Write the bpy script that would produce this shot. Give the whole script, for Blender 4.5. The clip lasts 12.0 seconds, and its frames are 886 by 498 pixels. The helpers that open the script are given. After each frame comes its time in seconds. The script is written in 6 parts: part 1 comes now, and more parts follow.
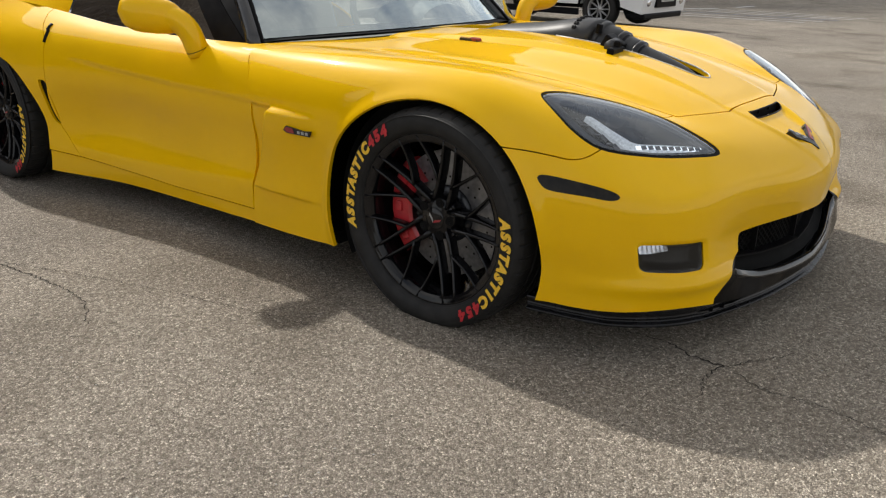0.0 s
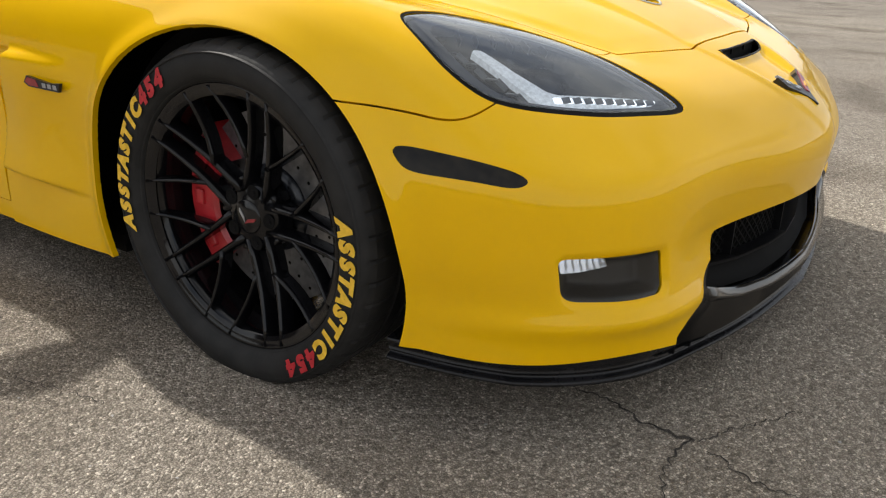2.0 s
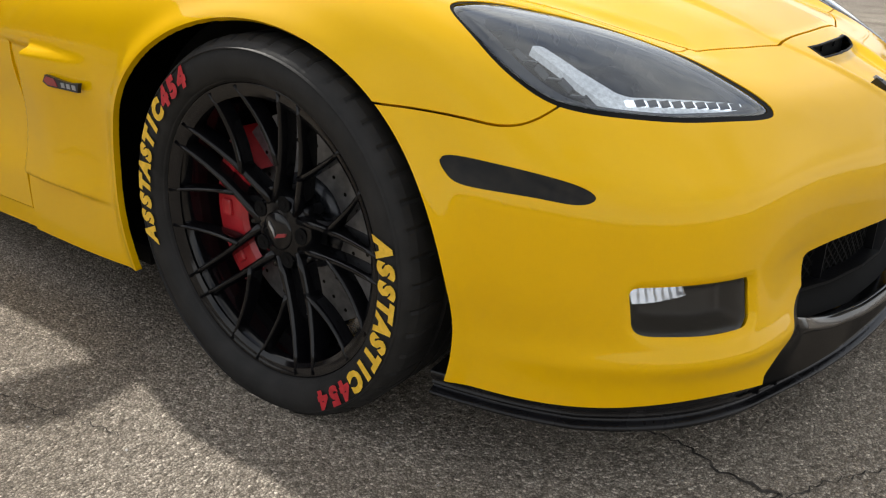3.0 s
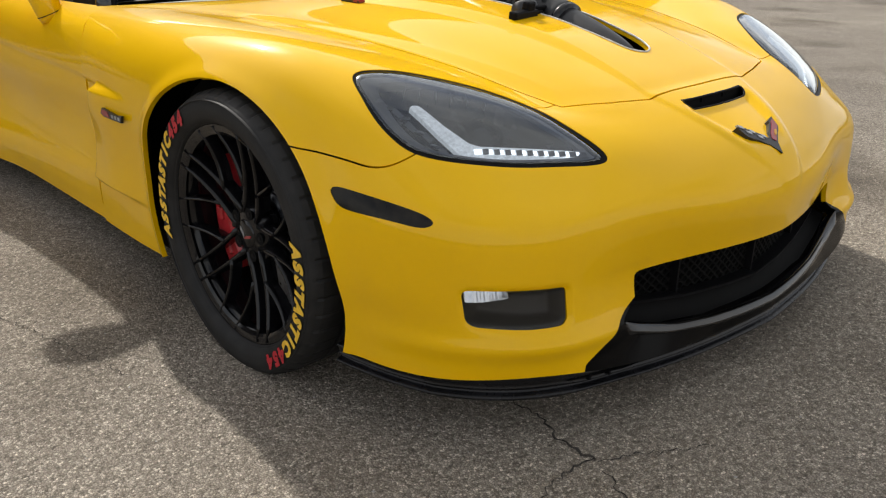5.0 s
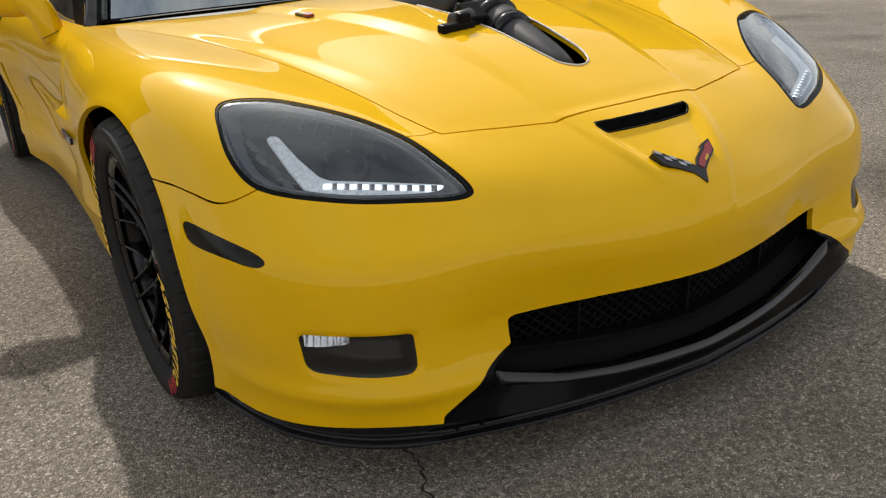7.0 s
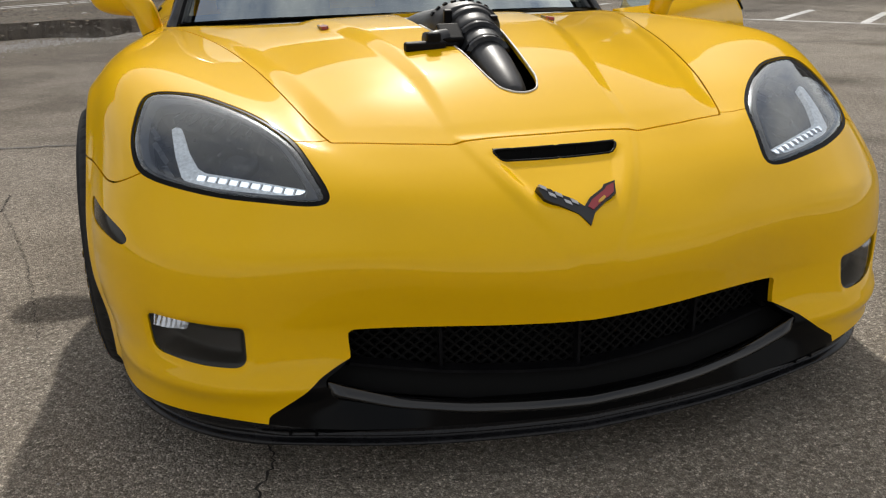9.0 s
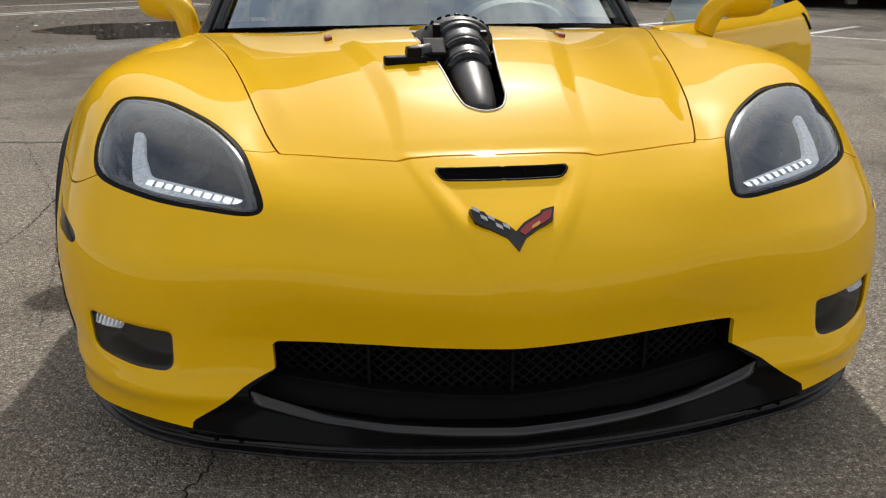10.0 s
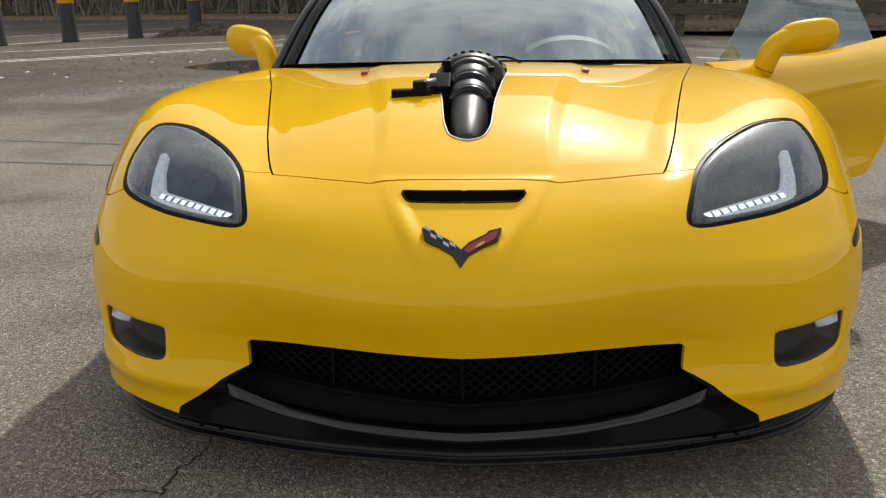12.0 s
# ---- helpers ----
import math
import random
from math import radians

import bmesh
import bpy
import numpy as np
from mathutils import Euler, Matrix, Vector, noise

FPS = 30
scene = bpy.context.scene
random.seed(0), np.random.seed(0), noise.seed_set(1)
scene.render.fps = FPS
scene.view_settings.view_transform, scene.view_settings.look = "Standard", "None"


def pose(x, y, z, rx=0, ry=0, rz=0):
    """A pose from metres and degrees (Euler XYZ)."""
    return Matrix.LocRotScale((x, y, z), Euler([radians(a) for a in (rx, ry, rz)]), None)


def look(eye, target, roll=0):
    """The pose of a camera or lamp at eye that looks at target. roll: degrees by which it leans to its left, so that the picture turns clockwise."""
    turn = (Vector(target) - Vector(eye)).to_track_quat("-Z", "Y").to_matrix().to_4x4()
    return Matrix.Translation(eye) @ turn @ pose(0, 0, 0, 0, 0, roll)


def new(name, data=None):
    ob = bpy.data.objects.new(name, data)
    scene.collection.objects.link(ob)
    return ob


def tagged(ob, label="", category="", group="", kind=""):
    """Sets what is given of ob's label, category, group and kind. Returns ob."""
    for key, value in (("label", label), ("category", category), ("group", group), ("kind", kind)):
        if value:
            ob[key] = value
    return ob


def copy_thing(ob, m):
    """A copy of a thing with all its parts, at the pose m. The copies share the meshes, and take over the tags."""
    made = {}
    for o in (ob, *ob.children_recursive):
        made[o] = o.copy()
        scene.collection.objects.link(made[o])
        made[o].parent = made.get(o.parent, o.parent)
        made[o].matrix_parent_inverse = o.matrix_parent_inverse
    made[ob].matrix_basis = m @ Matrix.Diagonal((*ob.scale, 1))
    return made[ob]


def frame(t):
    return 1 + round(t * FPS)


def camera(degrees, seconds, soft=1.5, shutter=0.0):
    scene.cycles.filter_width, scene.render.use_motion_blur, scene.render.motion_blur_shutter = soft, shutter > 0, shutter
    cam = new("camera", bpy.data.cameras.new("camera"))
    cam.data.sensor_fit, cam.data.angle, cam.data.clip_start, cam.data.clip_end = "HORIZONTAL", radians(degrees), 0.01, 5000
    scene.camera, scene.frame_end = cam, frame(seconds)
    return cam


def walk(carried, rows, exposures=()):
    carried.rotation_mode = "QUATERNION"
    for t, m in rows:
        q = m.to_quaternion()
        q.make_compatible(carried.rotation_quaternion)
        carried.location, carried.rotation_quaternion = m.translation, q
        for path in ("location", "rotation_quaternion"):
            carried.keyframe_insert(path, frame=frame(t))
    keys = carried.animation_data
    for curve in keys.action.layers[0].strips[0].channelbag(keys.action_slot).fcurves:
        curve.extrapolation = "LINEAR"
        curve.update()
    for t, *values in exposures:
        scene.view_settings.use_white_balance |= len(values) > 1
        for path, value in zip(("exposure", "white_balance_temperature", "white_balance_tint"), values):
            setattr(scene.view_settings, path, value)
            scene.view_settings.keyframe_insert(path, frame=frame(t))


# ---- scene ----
cam = camera(56.5, 12.0, soft=1.2)
PATH = [
    (0, (-2.631, -1.441, 1.046), (-1.168, -0.265, 0.355), 1.2),
    (0.5, (-2.444, -1.424, 1.018), (-0.997, -0.24, 0.309), 1.8),
    (1, (-2.257, -1.314, 0.961), (-0.789, -0.168, 0.231), 1.9),
    (1.5, (-2.041, -1.196, 0.912), (-0.507, -0.148, 0.171), 1.4),
    (2, (-1.867, -1.105, 0.828), (-0.328, -0.067, 0.084), 1.8),
    (2.5, (-1.759, -1.017, 0.781), (-0.238, 0.05, 0.042), 1.9),
    (3, (-1.739, -1.0, 0.796), (-0.26, 0.122, 0.051), 1.3),
    (3.5, (-1.753, -1.087, 0.85), (-0.309, 0.068, 0.088), 0.6),
    (3.7, (-1.772, -1.146, 0.877), (-0.329, 0.012, 0.118), 0.9),
    (5.3, (-1.681, -1.618, 0.984), (-0.489, -0.202, 0.225), 0.1),
    (5.5, (-1.634, -1.644, 0.977), (-0.486, -0.19, 0.225), 0.1),
    (6, (-1.483, -1.679, 1.0), (-0.43, -0.158, 0.241), -0.2),
    (6.5, (-1.331, -1.738, 1.016), (-0.31, -0.197, 0.251), -1.7),
    (6.7, (-1.28, -1.761, 1.026), (-0.285, -0.211, 0.245), -2.6),
    (8.3, (-0.807, -1.964, 0.976), (-0.205, -0.202, 0.246), -0.8),
    (8.5, (-0.755, -1.988, 0.973), (-0.186, -0.211, 0.255), -0.8),
    (9, (-0.584, -2.054, 0.96), (-0.134, -0.234, 0.264), -1.1),
    (9.5, (-0.428, -2.105, 0.968), (-0.138, -0.246, 0.289), -0.3),
    (10, (-0.277, -2.082, 0.968), (-0.067, -0.211, 0.293), -0.2),
    (10.5, (-0.132, -2.069, 0.972), (0.006, -0.183, 0.319), -0.6),
    (11, (-0.018, -2.07, 0.953), (0.004, -0.171, 0.326), -1.3),
    (11.5, (0.052, -2.113, 0.955), (-0.036, -0.21, 0.344), -1.1),
    (12, (0.064, -2.223, 0.973), (-0.062, -0.317, 0.381), -1.0),
]
walk(cam, [(t, look(eye, target, roll)) for t, eye, target, roll in PATH],
     exposures=[(0, 0.44), (1.5, 0.60), (2.5, 0.80), (3.5, 0.78), (5.5, 0.48), (6.5, 0.36), (8.5, 0.32), (9.5, .22), (10.5, 0.38), (12, 0.34)])

# ---- light ----
SUN_WAY = Vector((0.25, 1.17, 1.0)).normalized()
world = bpy.data.worlds.new("sky")
scene.world = world
world.use_nodes = True
wn, wl = world.node_tree.nodes, world.node_tree.links
wn.clear()
w_out, w_bg, w_sky = wn.new("ShaderNodeOutputWorld"), wn.new("ShaderNodeBackground"), wn.new("ShaderNodeTexSky")
w_sky.sky_type, w_sky.sun_disc = "NISHITA", False
w_sky.sun_elevation = math.asin(SUN_WAY.z)
w_sky.sun_rotation = math.atan2(SUN_WAY.x, SUN_WAY.y)
w_sky.air_density, w_sky.dust_density = 1.0, 2.0
# broken white cloud over the blue
w_co, w_map, w_noise, w_ramp, w_mix = (wn.new("ShaderNodeTexCoord"), wn.new("ShaderNodeMapping"), wn.new("ShaderNodeTexNoise"),
                                       wn.new("ShaderNodeValToRGB"), wn.new("ShaderNodeMix"))
w_map.inputs["Scale"].default_value = (1.6, 1.6, 3.6)
w_noise.inputs["Scale"].default_value, w_noise.inputs["Detail"].default_value, w_noise.inputs["Roughness"].default_value = 1.7, 9, 0.58
w_ramp.color_ramp.elements[0].position, w_ramp.color_ramp.elements[1].position = 0.36, 0.60
w_ramp.color_ramp.elements[0].color = (0.25, 0.25, 0.25, 1)
w_mix.data_type = "RGBA"
w_norm, w_dot, w_pow, w_mul, w_tint = (wn.new("ShaderNodeVectorMath"), wn.new("ShaderNodeVectorMath"), wn.new("ShaderNodeMath"), wn.new("ShaderNodeMath"), wn.new("ShaderNodeVectorMath"))
# cloud is brighter on the sun's side
w_norm.operation, w_dot.operation, w_pow.operation, w_mul.operation, w_tint.operation = "NORMALIZE", "DOT_PRODUCT", "POWER", "MULTIPLY_ADD", "SCALE"
w_dot.inputs[1].default_value = SUN_WAY
w_pow.use_clamp = True
w_pow.inputs[1].default_value = 2.6
w_mul.inputs[1].default_value, w_mul.inputs[2].default_value = 5.0, 8.2
w_tint.inputs[0].default_value = (1.0, 0.985, 0.96)
wl.new(w_co.outputs["Generated"], w_norm.inputs[0])
wl.new(w_norm.outputs["Vector"], w_dot.inputs[0])
wl.new(w_dot.outputs["Value"], w_pow.inputs[0])
wl.new(w_pow.outputs["Value"], w_mul.inputs[0])
# hazy and brighter towards the horizon
w_sep, w_haze, w_both = wn.new("ShaderNodeSeparateXYZ"), wn.new("ShaderNodeMapRange"), wn.new("ShaderNodeMath")
w_haze.inputs["From Min"].default_value, w_haze.inputs["From Max"].default_value = 0.0, 1.0
w_haze.inputs["To Min"].default_value, w_haze.inputs["To Max"].default_value = 1.2, 0.68
w_both.operation = "MULTIPLY"
wl.new(w_norm.outputs["Vector"], w_sep.inputs["Vector"])
wl.new(w_sep.outputs["Z"], w_haze.inputs["Value"])
# thin cloud glares round the sun
w_pow2, w_glare = wn.new("ShaderNodeMath"), wn.new("ShaderNodeMath")
w_pow2.operation, w_glare.operation = "POWER", "MULTIPLY_ADD"
w_pow2.use_clamp = True
w_pow2.inputs[1].default_value, w_glare.inputs[1].default_value = 160.0, 100.0
wl.new(w_dot.outputs["Value"], w_pow2.inputs[0])
wl.new(w_pow2.outputs["Value"], w_glare.inputs[0])
wl.new(w_mul.outputs["Value"], w_glare.inputs[2])
wl.new(w_glare.outputs["Value"], w_both.inputs[0])
wl.new(w_haze.outputs["Result"], w_both.inputs[1])
wl.new(w_both.outputs["Value"], w_tint.inputs["Scale"])
wl.new(w_tint.outputs["Vector"], w_mix.inputs["B"])
wl.new(w_co.outputs["Generated"], w_map.inputs["Vector"])
wl.new(w_map.outputs["Vector"], w_noise.inputs["Vector"])
wl.new(w_noise.outputs["Fac"], w_ramp.inputs["Fac"])
wl.new(w_ramp.outputs["Color"], w_mix.inputs["Factor"])
wl.new(w_sky.outputs["Color"], w_mix.inputs["A"])
wl.new(w_mix.outputs["Result"], w_bg.inputs["Color"])
w_bg.inputs["Strength"].default_value = 0.09
wl.new(w_bg.outputs["Background"], w_out.inputs["Surface"])

sun = new("sun", bpy.data.lights.new("sun", "SUN"))
sun.data.energy, sun.data.angle, sun.data.color = 2.8, radians(1.2), (1.0, 0.95, 0.87)
sun.matrix_world = look(SUN_WAY * 40, (0, 0, 0))

# ---- materials ----


def material(name, colour, rough=0.5, metal=0.0, coat=0.0, spec=0.5):
    m = bpy.data.materials.new(name)
    m.use_nodes = True
    b = m.node_tree.nodes["Principled BSDF"]
    b.inputs["Base Color"].default_value = (*colour, 1)
    b.inputs["Roughness"].default_value, b.inputs["Metallic"].default_value = rough, metal
    b.inputs["Coat Weight"].default_value, b.inputs["Specular IOR Level"].default_value = coat, spec
    b.inputs["Coat Roughness"].default_value = 0.03
    return m


def textured(m, scale, colours, rough=None, bump=0.0, detail=6.0, stretch=(1, 1, 1), fine=None, dist=0.002):
    """Noise over real-world coordinates: a colour ramp, a roughness span and fine relief."""
    n, l = m.node_tree.nodes, m.node_tree.links
    b = n["Principled BSDF"]
    co, mp, ns, rp = n.new("ShaderNodeTexCoord"), n.new("ShaderNodeMapping"), n.new("ShaderNodeTexNoise"), n.new("ShaderNodeValToRGB")
    mp.inputs["Scale"].default_value = stretch
    ns.inputs["Scale"].default_value, ns.inputs["Detail"].default_value = scale, detail
    l.new(co.outputs["Object"], mp.inputs["Vector"])
    l.new(mp.outputs["Vector"], ns.inputs["Vector"])
    l.new(ns.outputs["Fac"], rp.inputs["Fac"])
    ramp = rp.color_ramp
    while len(ramp.elements) < len(colours):
        ramp.elements.new(0.5)
    for i, c in enumerate(colours):
        ramp.elements[i].position = 0.3 + 0.4 * i / (len(colours) - 1)
        ramp.elements[i].color = (*c, 1)
    l.new(rp.outputs["Color"], b.inputs["Base Color"])
    if rough:
        mr = n.new("ShaderNodeMapRange")
        mr.inputs["To Min"].default_value, mr.inputs["To Max"].default_value = rough
        l.new(ns.outputs["Fac"], mr.inputs["Value"])
        l.new(mr.outputs["Result"], b.inputs["Roughness"])
    if bump:
        n2, bp = n.new("ShaderNodeTexNoise"), n.new("ShaderNodeBump")
        n2.inputs["Scale"].default_value, n2.inputs["Detail"].default_value = fine or scale * 6, 4
        bp.inputs["Strength"].default_value, bp.inputs["Distance"].default_value = bump, dist
        l.new(mp.outputs["Vector"], n2.inputs["Vector"])
        l.new(n2.outputs["Fac"], bp.inputs["Height"])
        l.new(bp.outputs["Normal"], b.inputs["Normal"])
    return m


YELLOW = textured(material("yellow_paint", (0.8, 0.46, 0.0), 0.5, 0.0, 0.78, 0.02), 3.0,
                  [(0.80, 0.459, 0.0), (0.83, 0.479, 0.0), (0.85, 0.494, 0.001)], (0.45, 0.55))
YELLOW.node_tree.nodes["Principled BSDF"].inputs["Coat IOR"].default_value = 1.4
BLACK_GLOSS = material("gloss_black", (0.005, 0.005, 0.006), 0.12, 0, 0.15, 0.35)
LIP_BLACK = material("lip_black", (0.003, 0.003, 0.0034), 0.13, 0, 0.0, 0.08)
LIP_GLOSS = material("lip_gloss_black", (0.004, 0.004, 0.0046), 0.22, 0, 0.45, 0.4)
SPLIT_BLACK = textured(material("splitter_black", (0.008, 0.008, 0.009), 0.25, spec=0.3), 20, [(0.005, 0.005, 0.006), (0.011, 0.011, 0.013)], (0.18, 0.34), 0.1)
BLACK_SATIN = textured(material("satin_black", (0.012, 0.012, 0.013), 0.4, spec=0.06), 30, [(0.005, 0.005, 0.006), (0.010, 0.010, 0.011)], (0.3, 0.5), 0.15)
RUBBER = textured(material("tyre_rubber", (0.01, 0.01, 0.01), 0.6, spec=0.24), 25, [(0.012, 0.012, 0.012), (0.024, 0.0235, 0.023)], (0.5, 0.75), 0.2)
DARK = material("dark_cavity", (0.006, 0.006, 0.006), 0.8, spec=0.1)
LINER = textured(material("wheel_liner", (0.03, 0.03, 0.03), 0.8, spec=0.2), 40, [(0.018, 0.018, 0.018), (0.036, 0.035, 0.034)], (0.6, 0.85), 0.3)
MARKER_BLACK = textured(material("smoked_lens", (0.006, 0.006, 0.006), 0.15, 0, 0.0, 0.2), 60, [(0.005, 0.005, 0.005), (0.014, 0.012, 0.009)], (0.1, 0.2))


def asphalt():
    """Worn asphalt: pale and dark stones in a grey binder, broad stains, fine relief."""
    m = material("asphalt", (0.2, 0.19, 0.18), 0.85, spec=0.3)
    n, l = m.node_tree.nodes, m.node_tree.links
    b = n["Principled BSDF"]
    co = n.new("ShaderNodeTexCoord")
    stones, grit, broad, patch = n.new("ShaderNodeTexVoronoi"), n.new("ShaderNodeTexNoise"), n.new("ShaderNodeTexNoise"), n.new("ShaderNodeTexNoise")
    joints, warp, push, bent = n.new("ShaderNodeTexVoronoi"), n.new("ShaderNodeTexNoise"), n.new("ShaderNodeVectorMath"), n.new("ShaderNodeVectorMath")
    # ragged stones: the cells are pushed about by a finer noise
    warp.inputs["Scale"].default_value, warp.inputs["Detail"].default_value = 210, 3
    push.operation, bent.operation = "SCALE", "ADD"
    push.inputs["Scale"].default_value = 0.007
    l.new(co.outputs["Object"], warp.inputs["Vector"])
    l.new(warp.outputs["Color"], push.inputs[0])
    l.new(co.outputs["Object"], bent.inputs[0])
    l.new(push.outputs["Vector"], bent.inputs[1])
    joints.feature = "DISTANCE_TO_EDGE"
    for t in (stones, joints):
        t.inputs["Scale"].default_value = 190
        l.new(bent.outputs["Vector"], t.inputs["Vector"])
    grit.inputs["Scale"].default_value, grit.inputs["Detail"].default_value = 60, 9
    broad.inputs["Scale"].default_value, broad.inputs["Detail"].default_value = 0.9, 7
    patch.inputs["Scale"].default_value, patch.inputs["Detail"].default_value = 0.16, 5
    for t in (grit, broad, patch):
        l.new(co.outputs["Object"], t.inputs["Vector"])
    binder = n.new("ShaderNodeValToRGB")
    binder.color_ramp.elements[0].position, binder.color_ramp.elements[1].position = 0.02, 0.22
    binder.color_ramp.elements[0].color, binder.color_ramp.elements[1].color = (0.42, 0.41, 0.40, 1), (1.06, 1.06, 1.06, 1)
    l.new(joints.outputs["Distance"], binder.inputs["Fac"])
    sep = n.new("ShaderNodeSeparateColor")
    l.new(stones.outputs["Color"], sep.inputs["Color"])
    tone = n.new("ShaderNodeValToRGB")
    for i, (p, c) in enumerate(((0.0, (0.27, 0.240, 0.200)), (0.42, (0.43, 0.386, 0.328)), (0.80, (0.525, 0.474, 0.405)), (1.0, (0.84, 0.77, 0.67)))):
        e = tone.color_ramp.elements[i] if i < 2 else tone.color_ramp.elements.new(p)
        e.position, e.color = p, (*c, 1)
    l.new(sep.outputs["Red"], tone.inputs["Fac"])
    dark = n.new("ShaderNodeValToRGB")
    dark.color_ramp.elements[0].position, dark.color_ramp.elements[1].position = 0.34, 0.56
    dark.color_ramp.elements[0].color, dark.color_ramp.elements[1].color = (0.66, 0.65, 0.64, 1), (1.03, 1.03, 1.03, 1)
    l.new(grit.outputs["Fac"], dark.inputs["Fac"])
    stain = n.new("ShaderNodeValToRGB")
    stain.color_ramp.elements[0].position, stain.color_ramp.elements[1].position = 0.32, 0.62
    stain.color_ramp.elements[0].color, stain.color_ramp.elements[1].color = (0.80, 0.79, 0.78, 1), (1.08, 1.07, 1.05, 1)
    l.new(broad.outputs["Fac"], stain.inputs["Fac"])
    worn = n.new("ShaderNodeValToRGB")
    worn.color_ramp.elements[0].position, worn.color_ramp.elements[1].position = 0.38, 0.58
    worn.color_ramp.elements[0].color, worn.color_ramp.elements[1].color = (0.82, 0.81, 0.81, 1), (1.05, 1.04, 1.02, 1)
    l.new(patch.outputs["Fac"], worn.inputs["Fac"])
    # damp, dirty zone towards the trees
    sp, far, dirt, add = n.new("ShaderNodeSeparateXYZ"), n.new("ShaderNodeMapRange"), n.new("ShaderNodeMath"), n.new("ShaderNodeValToRGB")
    l.new(co.outputs["Object"], sp.inputs["Vector"])
    far.inputs["From Min"].default_value, far.inputs["From Max"].default_value = 2.5, 9.5
    l.new(sp.outputs["Y"], far.inputs["Value"])
    near_side, zone = n.new("ShaderNodeMapRange"), n.new("ShaderNodeMath")
    near_side.inputs["From Min"].default_value, near_side.inputs["From Max"].default_value = 5.0, 1.0
    l.new(sp.outputs["X"], near_side.inputs["Value"])
    zone.operation = "MULTIPLY"
    l.new(far.outputs["Result"], zone.inputs[0])
    l.new(near_side.outputs["Result"], zone.inputs[1])
    dirt.operation, dirt.use_clamp = "MULTIPLY_ADD", True
    l.new(broad.outputs["Fac"], dirt.inputs[0])
    dirt.inputs[1].default_value = 2.4
    sub = n.new("ShaderNodeMath")
    sub.operation = "SUBTRACT"
    l.new(zone.outputs["Value"], sub.inputs[0])
    sub.inputs[1].default_value = 1.12
    l.new(sub.outputs["Value"], dirt.inputs[2])
    add.color_ramp.elements[0].position, add.color_ramp.elements[1].position = 0.08, 0.6
    add.color_ramp.elements[0].color, add.color_ramp.elements[1].color = (1, 1, 1, 1), (0.42, 0.40, 0.375, 1)
    l.new(dirt.outputs["Value"], add.inputs["Fac"])
    last = tone.outputs["Color"]
    for other in (binder, dark, stain, worn, add):
        mx = n.new("ShaderNodeMix")
        mx.data_type, mx.blend_type = "RGBA", "MULTIPLY"
        mx.inputs["Factor"].default_value = 1
        l.new(last, mx.inputs["A"])
        l.new(other.outputs["Color"], mx.inputs["B"])
        last = mx.outputs["Result"]
    l.new(last, b.inputs["Base Color"])
    bp, bp2 = n.new("ShaderNodeBump"), n.new("ShaderNodeBump")
    bp.inputs["Strength"].default_value, bp.inputs["Distance"].default_value = 1.0, 0.0060
    bp2.inputs["Strength"].default_value, bp2.inputs["Distance"].default_value = 0.8, 0.0045
    bp.invert = True
    l.new(stones.outputs["Distance"], bp.inputs["Height"])
    l.new(grit.outputs["Fac"], bp2.inputs["Height"])
    l.new(bp.outputs["Normal"], bp2.inputs["Normal"])
    l.new(bp2.outputs["Normal"], b.inputs["Normal"])
    return m


ASPHALT = asphalt()
GLASS_TINT = material("tinted_glass", (0.02, 0.024, 0.026), 0.03, 0, 0.3)

# ---- shaping helpers ----


def link_mesh(name, verts, faces, mat, parent=None, label="", smooth=True):
    me = bpy.data.meshes.new(name)
    me.from_pydata([tuple(map(float, v)) for v in verts], [], [tuple(int(i) for i in f) for f in faces])
    me.validate()
    me.materials.append(mat)
    if smooth:
        me.shade_smooth()
    ob = new(name, me)
    if parent:
        ob.parent = parent
    if label:
        ob["label"] = label
    return ob


def part(name, bm, mat, parent=None, label="", smooth=False):
    """Links a bmesh as one mesh object under a thing or part."""
    me = bpy.data.meshes.new(name)
    bm.to_mesh(me)
    bm.free()
    me.materials.append(mat)
    if smooth:
        me.shade_smooth()
    ob = new(name, me)
    if parent:
        ob.parent = parent
    if label:
        ob["label"] = label
    return ob


def thing(name, label, category, place=(0, 0, 0), group=""):
    ob = new(name)
    ob.location = place
    return tagged(ob, label, category, group)


def natural(knots, q):
    """The matrix that turns values at knots into a natural cubic spline's values at q."""
    k, q = np.asarray(knots, float), np.asarray(q, float)
    n, h = len(k), np.diff(k)
    a, d = np.zeros((n, n)), np.zeros((n, n))
    a[0, 0] = a[-1, -1] = 1
    for i in range(1, n - 1):
        a[i, i - 1:i + 2] = h[i - 1] / 6, (h[i - 1] + h[i]) / 3, h[i] / 6
        d[i, i - 1:i + 2] = 1 / h[i - 1], -1 / h[i - 1] - 1 / h[i], 1 / h[i]
    m = np.linalg.solve(a, d)
    i = np.clip(np.searchsorted(k, q) - 1, 0, n - 2)
    t1, t0 = (q - k[i]), (k[i + 1] - q)
    e = np.eye(n)
    hi = h[i]
    return ((t0 / hi)[:, None] * e[i] + (t1 / hi)[:, None] * e[i + 1]
            + ((t0**3 / hi - hi * t0) / 6)[:, None] * m[i] + ((t1**3 / hi - hi * t1) / 6)[:, None] * m[i + 1])


def curve(points, n):
    """A smooth open curve through the points."""
    p = np.asarray(points, float)
    k = np.r_[0, np.cumsum(np.linalg.norm(np.diff(p, axis=0), axis=1))]
    return natural(k, np.linspace(0, k[-1], n)) @ p


